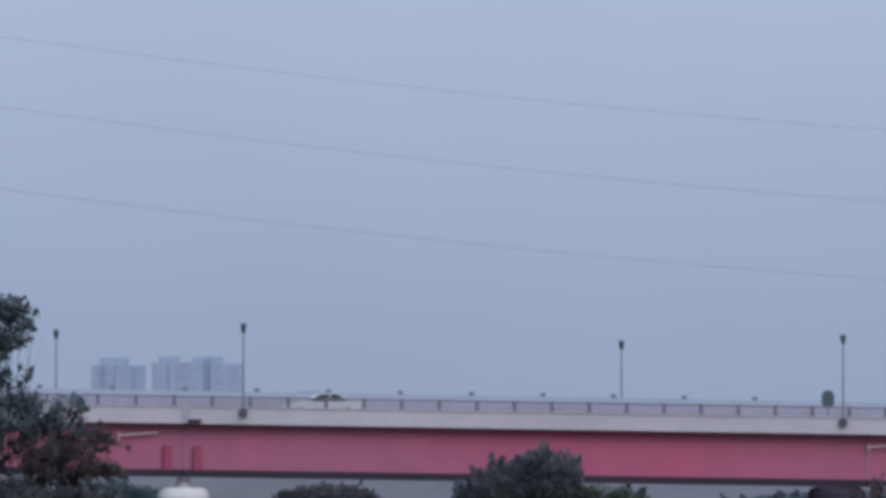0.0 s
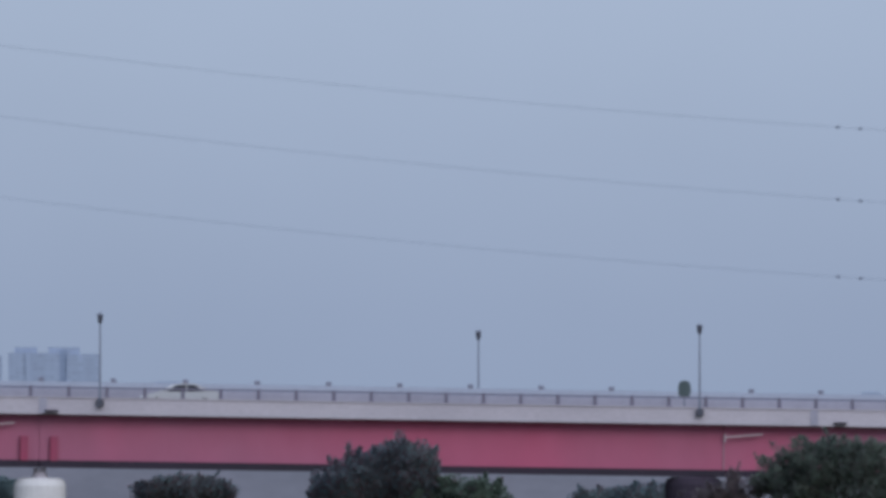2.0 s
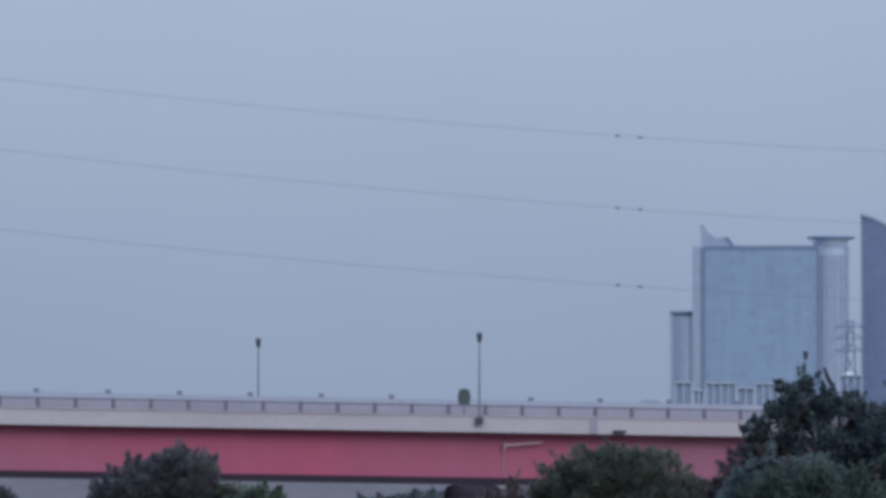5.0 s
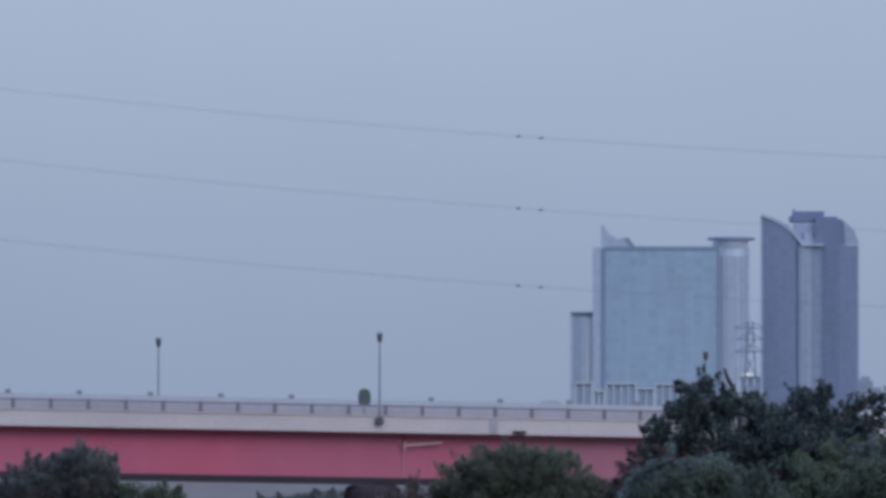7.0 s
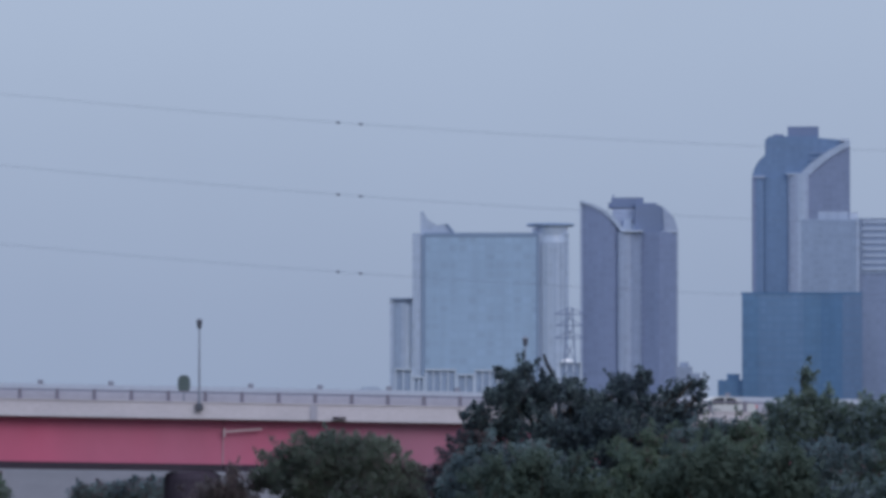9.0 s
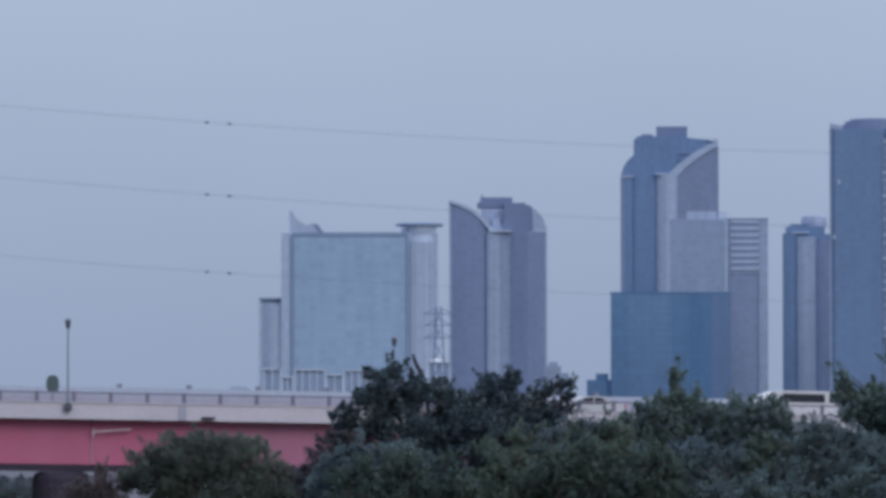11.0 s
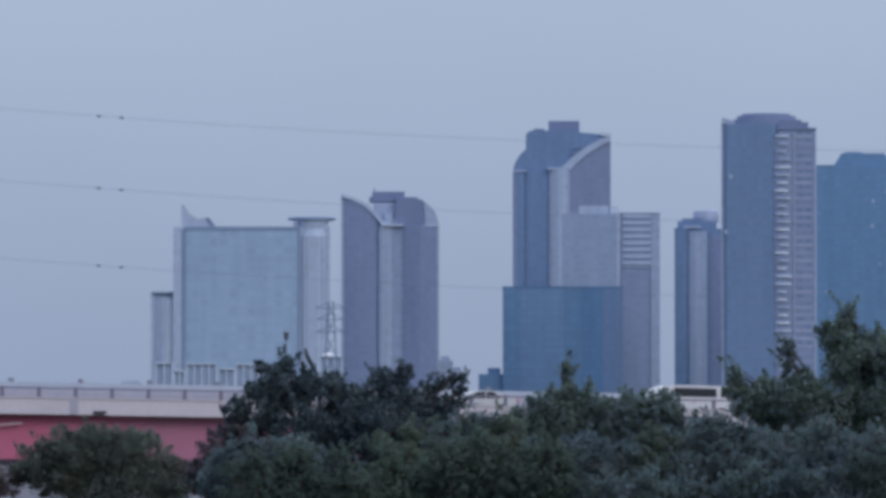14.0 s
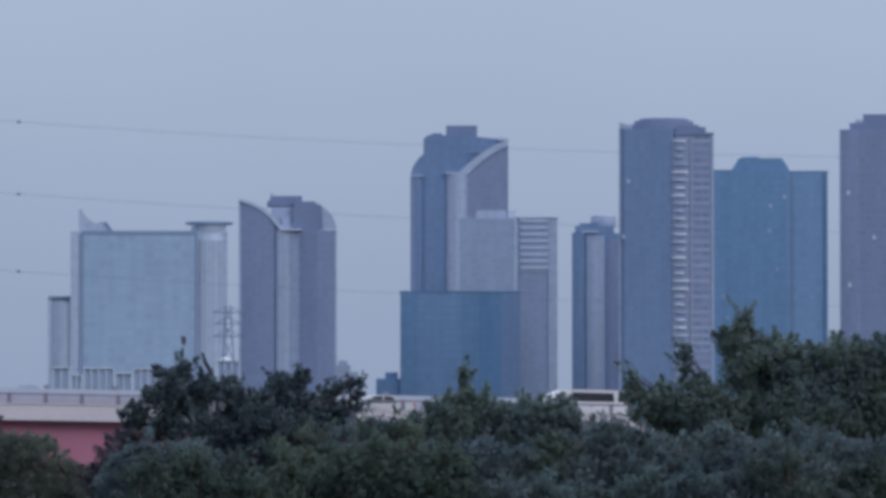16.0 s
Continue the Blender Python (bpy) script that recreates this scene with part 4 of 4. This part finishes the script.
    nrm = out_ * 0.8 + axis * 0.35 + rng.normal(0, 0.22, (n, 3)) + (0, 0, 0.15)
    nrm /= np.linalg.norm(nrm, axis=1)[:, None]
    quad = verts.reshape(-1, 4, 3)
    face = np.cross(quad[:, 1] - quad[:, 0], quad[:, 2] - quad[:, 0])
    turn = np.einsum("ij,ij->i", face, nrm) < 0
    quad[turn] = quad[turn][:, [0, 3, 2, 1]]
    split = np.zeros(n, bool) if second is None else rng.uniform(size=n) < second[1]
    for nm, mat, mask in (("crown", leaf_mat, ~split),) + (() if second is None else (("crown_tint", second[0], split),)):
        idx = np.nonzero(mask)[0]
        vv = verts.reshape(-1, 4, 3)[idx].reshape(-1, 3)
        me = bpy.data.meshes.new(nm)
        q = np.arange(len(idx)) * 4
        tri = np.stack([q, q + 1, q + 2, q, q + 2, q + 3], axis=1).reshape(-1, 3)
        me.from_pydata(vv.tolist(), [], tri.tolist())
        me.normals_split_custom_set_from_vertices(np.repeat(nrm[idx], 4, axis=0).tolist())
        me.materials.append(mat)
        o = new(nm, me)
        o.parent = ob
    return ob


# half the leaves use the paler grey, painting in skylight between the boughs
tree("leaning_tree", -4.258, 230, [(0.22, 11.78, 0.74, 0.57), (0.85, 11.45, 1.05, 0.52), (1.40, 11.35, 0.60, 0.30), (-1.09, 11.19, 1.31, 1.31), (0.33, 10.58, 1.00, 0.52), (-0.33, 9.67, 1.18, 0.78), (0.61, 9.19, 0.74, 0.44), (0.33, 8.47, 0.96, 0.48), (2.29, 7.88, 1.18, 0.57), (1.31, 7.97, 0.92, 0.52), (0.65, 7.27, 1.53, 0.87), (2.40, 7.23, 1.13, 0.52), (-1.31, 6.83, 1.96, 1.96)],
     M_LEAF, "open-crowned dark tree with gaps between boughs, silvery leaves paled as if sky showed through", 9000, 0.26, sparse=0.27, limb=0.15, twigs=5, seed=3, second=(M_LEAFGREY, 0.5))
tree("autumn_bush", -4.258, 230, [(3.27, 6.18, 1.44, 1.09), (1.74, 5.96, 1.83, 1.18), (4.36, 5.79, 0.65, 0.74)], M_LEAFOLIVE, "reddish-brown thin autumn bush", 4300, 0.22, "bush", 0.24, limb=0.3, twigs=2, seed=4, second=(M_LEAFRED, 0.5))
tree("dark_bush", -4.258, 230, [(0.87, 4.22, 2.40, 1.09), (3.27, 4.11, 1.74, 0.98), (-1.53, 4.44, 1.96, 1.53)], M_LEAFOLIVE, "low dense olive-brown bush", 9000, 0.22, "bush", twigs=1, seed=5, second=(M_LEAFHAZE, 0.4))

tree("round_tree", 0.847, 240, [(0.34, 4.86, 1.82, 1.64), (-1.14, 4.50, 1.68, 1.41), (-2.32, 4.09, 1.05, 1.00), (1.36, 5.25, 0.82, 1.00), (0.34, 5.77, 0.91, 0.68)], M_LEAF, "round dark tree with a reddish tinge", 17000, 0.18, twigs=1, seed=6, second=(M_LEAFRED, 0.5))
tree("green_bush", 0.847, 240, [(2.73, 4.05, 1.50, 1.05), (3.87, 3.98, 1.14, 0.96), (1.36, 3.77, 1.59, 1.00)], M_LEAF2, "low green bush beside the round tree", 7000, 0.22, "bush", seed=7, second=(M_LEAFRED, 0.12))

tree("domed_tree", 5.30, 240, [(-2.1, 5.55, 1.25, 0.8), (0.9, 5.9, 1.0, 0.55), (-3.0, 4.9, 1.0, 0.9), (-0.91, 5.32, 2.09, 1.14), (0.68, 5.09, 1.93, 1.23), (-2.05, 4.57, 1.59, 1.09), (2.05, 4.50, 1.41, 1.00), (-0.45, 5.93, 1.27, 0.64), (0.45, 4.00, 2.96, 1.14)], M_LEAFSOFT, "broad domed soft grey-green tree", 20000, 0.17, twigs=3, seed=8, second=(M_LEAFOLIVE, 0.3))
tree("autumn_bush", 5.192, 240, [(-4.10, 4.32, 1.14, 0.68), (-5.23, 4.00, 1.14, 0.59), (2.91, 4.50, 0.96, 0.82)], M_LEAFOLIVE, "reddish-brown low autumn bush", 4200, 0.17, "bush", 0.1, seed=9, second=(M_LEAFRED, 0.5))

tree("dark_tree", 7.582, 225, [(-1.55, 7.8, 0.6, 0.7), (-4.3, 6.9, 0.55, 0.6), (-2.77, 7.80, 0.94, 0.98), (-3.20, 6.99, 0.81, 1.15), (-0.81, 7.75, 0.68, 0.85), (0.21, 7.24, 0.85, 0.85), (1.49, 7.75, 0.85, 0.90), (2.56, 7.24, 0.94, 0.77), (-1.28, 6.45, 2.56, 1.19), (1.28, 5.92, 2.77, 1.71), (-1.07, 5.28, 2.35, 1.28), (3.63, 6.94, 0.73, 0.64), (3.35, 7.92, 0.28, 0.30), (3.88, 8.18, 0.21, 0.30), (4.18, 7.71, 0.19, 0.26), (-3.20, 8.56, 0.34, 0.26), (-2.39, 8.56, 0.38, 0.26), (2.03, 8.44, 0.34, 0.30)],
     M_LEAFNAVY, "dense blackish green tree with ragged tufted top", 22000, 0.23, sparse=0.16, twigs=12, seed=10, second=(M_LEAF, 0.32))
tree("autumn_tree", 7.582, 225, [(-4.69, 5.39, 0.90, 0.94), (-4.16, 5.92, 0.64, 0.90), (-5.12, 4.64, 1.07, 1.07), (-3.84, 4.64, 1.28, 1.28)], M_LEAFNAVY, "dark tree tinged with red leaves", 6500, 0.2, seed=11, second=(M_LEAFRED, 0.5), sparse=0.05)
tree("tall_bush", 7.582, 225, [(7.79, 6.45, 1.49, 1.19), (8.96, 6.94, 1.07, 0.90), (7.47, 7.09, 0.77, 0.77), (6.40, 5.92, 1.28, 0.94), (8.24, 7.80, 0.30, 0.51), (8.11, 8.56, 0.19, 0.19), (8.13, 8.18, 0.11, 0.30), (9.82, 6.13, 1.28, 1.07)], M_LEAFHAZE, "dark tall bush with upright shoots", 11000, 0.21, "bush", 0.05, twigs=9, seed=12, second=(M_LEAF2, 0.5))
tree("tall_bush", 7.582, 225, [(11.10, 6.56, 1.32, 1.02), (11.85, 6.88, 0.85, 0.73), (12.81, 5.92, 1.28, 0.85), (10.67, 7.09, 0.64, 0.55), (10.24, 5.71, 1.71, 1.07)], M_LEAF2, "green tall bush with upright shoots", 9000, 0.21, "bush", 0.05, twigs=9, seed=13, second=(M_LEAFHAZE, 0.6))
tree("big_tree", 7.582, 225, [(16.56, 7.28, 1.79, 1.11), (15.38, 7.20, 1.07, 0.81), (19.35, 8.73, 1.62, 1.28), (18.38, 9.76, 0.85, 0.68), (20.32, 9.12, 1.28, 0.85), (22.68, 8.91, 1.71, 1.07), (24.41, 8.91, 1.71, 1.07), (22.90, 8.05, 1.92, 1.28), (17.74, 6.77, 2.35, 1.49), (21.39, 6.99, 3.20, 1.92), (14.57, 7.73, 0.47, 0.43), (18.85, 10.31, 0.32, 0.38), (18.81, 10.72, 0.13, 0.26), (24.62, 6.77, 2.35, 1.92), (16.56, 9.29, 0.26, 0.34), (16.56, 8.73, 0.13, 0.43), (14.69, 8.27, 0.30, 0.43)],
     M_LEAFHAZE, "large dark green tree with a ragged crown", 34000, 0.23, sparse=0.06, twigs=22, seed=14, second=(M_LEAF2, 0.55))

grow = random.Random(5)
UNDERGROWTH = [(17.16, 4.00, 0.83, 0.68, 3), (14.62, 3.91, 0.72, 0.61, 3)]
x = -4.68
while x < 20.25:
    crest = 4.99 if x < -2.70 else 5.35 if x < 2.70 else 5.08 if x < 9.01 else 5.15 if x < 11.72 else 5.22
    h = grow.uniform(0.76, 1.19)
    UNDERGROWTH.append((x, crest + grow.uniform(-1.15, 0.40) - h, grow.uniform(0.65, 1.51), h, grow.choice([1, 4, 4, 1, 1, 4] if x < 3.5 else [0, 2, 4, 0, 2, 4])))
    x += grow.uniform(0.79, 1.26)
for k, (x, z, w, h, mt) in enumerate(UNDERGROWTH):
    tufts = [(x + w * grow.uniform(-0.9, 0.9), z + h * grow.uniform(0.25, 1.0), w * grow.uniform(0.2, 0.4), h * grow.uniform(0.3, 0.55)) for i in range(4)]
    tree("foreground_bush", 8.233, 190, tufts + [(x, z - h * 0.15, w * 0.9, h * 0.85), (x - w * 0.5, z - h * 0.5, w * 0.7, h * 0.7), (x + w * 0.5, z - h * 0.4, w * 0.7, h * 0.7), (x, z - h, w, h)], (M_LEAF, M_LEAF2, M_LEAFBLUE, M_LEAFGREY, M_LEAFDEEP)[mt],
         ("dense dark green leafy bush", "dense mid-green leafy bush", "dense blue-grey leafy bush", "pale silvery grey-green leafy bush", "dense deep green leafy bush")[mt], 2800, 0.2, "bush", twigs=3, seed=30 + k, second=(M_LEAFDEEP, 0.4))

tree("bank_bush", 0.087, 395, [(-8.24, 4.67, 3.00, 0.97), (-10.11, 4.37, 1.87, 0.90), (-5.99, 4.37, 1.50, 0.82)], M_LEAFRED, "dull reddish bush growing before the flood bank", 5000, 0.3, "bush", seed=60, second=(M_LEAF, 0.5))
tree("bank_bush", 0.087, 395, [(23.62, 4.19, 4.49, 0.90), (19.86, 3.93, 3.00, 0.75)], M_LEAF, "dark bush growing before the flood bank", 5000, 0.3, "bush", seed=61, second=(M_LEAFRED, 0.3))
tree("bank_bush", 0.087, 395, [(-22.49, 4.56, 2.25, 1.27), (-20.61, 4.37, 1.50, 1.12)], M_LEAF, "dark bush growing before the flood bank", 4000, 0.3, "bush", seed=62)

THICKET = ((6.2, 4.95, 1.3, 1.0, 0), (-6.4, 5.5, 1.2, 1.0, 0), (0.5, 4.7, 1.3, 1.0, 1), (4.1, 5.1, 1.2, 0.9, 0), (-6.03, 5.01, 1.17, 1.13, 0), (-12.26, 4.74, 1.17, 1.01, 0), (-7.97, 4.93, 1.24, 0.97, 1), (-1.94, 4.93, 1.17, 0.97, 0), (-5.25, 5.09, 1.28, 1.17, 1), (2.72, 5.05, 1.24, 1.20, 0), (-14.11, 4.78, 0.97, 0.78, 0),
           (-11.28, 4.21, 1.88, 0.99, 0),
           (-9.24, 3.81, 1.48, 1.11, 0),
           (-7.19, 4.08, 1.88, 1.03, 1),
           (-5.15, 5.13, 1.44, 1.15, 1),
           (-3.11, 4.43, 1.94, 1.15, 0),
           (-1.07, 3.90, 1.65, 1.15, 0),
           (0.97, 4.49, 1.63, 1.07, 0),
           (3.01, 5.07, 1.67, 1.28, 0),
           (5.05, 4.70, 1.55, 1.17, 0),
           (7.10, 4.80, 1.67, 1.17, 0),
           (9.14, 4.80, 1.81, 1.28, 0),
           (11.18, 4.91, 1.54, 0.99, 0),
           (13.23, 4.72, 1.65, 1.09, 0))
for k, (x, z, w, h, mt) in enumerate(THICKET):
    tufts = [(x + w * grow.uniform(-0.9, 0.9), z + h * grow.uniform(0.3, 1.0), w * grow.uniform(0.2, 0.4), h * grow.uniform(0.25, 0.5)) for i in range(3)]
    tree("thicket_bush", 10.406, 205, tufts + [(x, z, w, h * 0.9), (x - w * 0.4, z - h * 0.7, w, h), (x + w * 0.4, z - h * 0.7, w, h)], (M_LEAF, M_LEAF2)[mt],
         ("dense dark green thicket bush", "dense mid-green thicket bush")[mt], 5600, 0.2, "bush", twigs=3, seed=80 + k, second=(M_LEAFRED, 0.08))

# bare leaning stem in the dark tree's top
stick = empty("bare_stem", bearing(7.201, 227, -0.3), "bare leaning stem rising out of the dark tree", "stem")
bm = tube((0.42, 0, 0), (0.36, 0, 7.9), 0.11, 0.10, 7)
tube((0.36, 0, 7.9), (0.14, 0, 8.6), 0.10, 0.09, 7, bm)
tube((0.14, 0, 8.6), (-0.08, 0, 9.0), 0.09, 0.08, 7, bm)
tube((-0.08, 0, 9.0), (-0.2, 0, 9.38), 0.08, 0.05, 7, bm)
part("stem", bm, M_STEM, stick)

# ---- vehicles on the bridge ----
def wheels(ob, xs, r, y0):
    for x in xs:
        for y in (y0, y0 + 1.55):
            w = part("wheel", tube((x, y, r), (x, y + 0.2, r), r, n=20), M_TYRE, ob, "black tyre")
            part("rim", tube((x, y - 0.01, r), (x, y + 0.02, r), r * 0.62, n=16), M_RIM, w)


def car(m, body, paint, label, length, windows, wheel_x, r=0.33, category="car"):
    """A vehicle that faces along -x: a body with a bevelled outline, glass panes, lamps and wheels."""
    ob = empty(category, m, label, category, "vehicles on the bridge")
    bm = slab(body, 0.0, 1.75)
    bmesh.ops.bevel(bm, geom=bm.edges[:], offset=0.05, segments=2, affect="EDGES")
    part("body", bm, paint, ob)
    for wdw in windows:
        part("side_window", slab(wdw, -0.012, 0.02), M_CARGLASS, ob, "dark side window")
    part("headlight", box(0.0, 0.12, 0.12, 0.45, 0.58, 0.76, bevel=0.02), M_HEAD, ob, "clear headlight")
    part("tail_light", box(length - 0.10, length + 0.01, 0.02, 0.3, 0.75, 0.98, bevel=0.02), M_TAIL, ob, "red tail light")
    part("bumper", box(-0.04, 0.10, 0.08, 1.67, 0.30, 0.50, bevel=0.03), M_LAMPHEAD, ob, "dark front bumper")
    part("door_handle", box(length * 0.5, length * 0.5 + 0.16, -0.03, 0.0, 0.98, 1.02), M_LAMPHEAD, ob)
    part("mirror", box(length * 0.27, length * 0.27 + 0.12, -0.16, 0.0, 1.02, 1.16, bevel=0.02), paint, ob)
    wheels(ob, wheel_x, r, 0.0)
    return ob


SEDAN = [(0.02, 0.32), (0.0, 0.62), (0.18, 0.78), (1.15, 0.95), (1.85, 1.38), (2.2, 1.45), (3.1, 1.44), (3.75, 1.10), (4.45, 1.0), (4.55, 0.72), (4.5, 0.34)]
SEDAN_W = [[(1.45, 0.98), (1.95, 1.34), (2.5, 1.38), (2.5, 0.98)], [(2.58, 0.98), (2.58, 1.38), (3.05, 1.36), (3.5, 1.02)]]
MINIBUS = [(0.05, 0.34), (0.0, 0.72), (0.16, 0.95), (0.62, 1.28), (1.28, 1.84), (1.7, 1.96), (2.4, 2.0), (6.1, 1.98), (6.45, 1.9), (6.6, 1.3), (6.6, 0.6), (6.52, 0.36)]
MINIBUS_W = [[(0.80, 1.30), (1.36, 1.78), (1.76, 1.84), (1.80, 1.40), (1.62, 1.30)], [(2.12, 1.30), (2.16, 1.84), (4.82, 1.82), (4.86, 1.30)], [(5.10, 1.30), (5.12, 1.81), (6.36, 1.78), (6.46, 1.30)]]
car(BR @ pose(65.9, 4.2, 0.50), MINIBUS, M_CARWHITE, "long white minibus with dark side windows on the bridge", 6.6, MINIBUS_W, (1.25, 5.2), 0.34, "minibus")
car(BR @ pose(53.63, 4.2, 0.50), SEDAN, M_CARSILVER, "silver saloon car half hidden behind the trees", 4.55, SEDAN_W, (0.9, 3.6), 0.32)
car(BR @ pose(-8.56, 4.2, 0.50), SEDAN, M_CARSILVER, "silver saloon car with dark windows on the bridge", 4.55, SEDAN_W, (0.9, 3.6), 0.32)
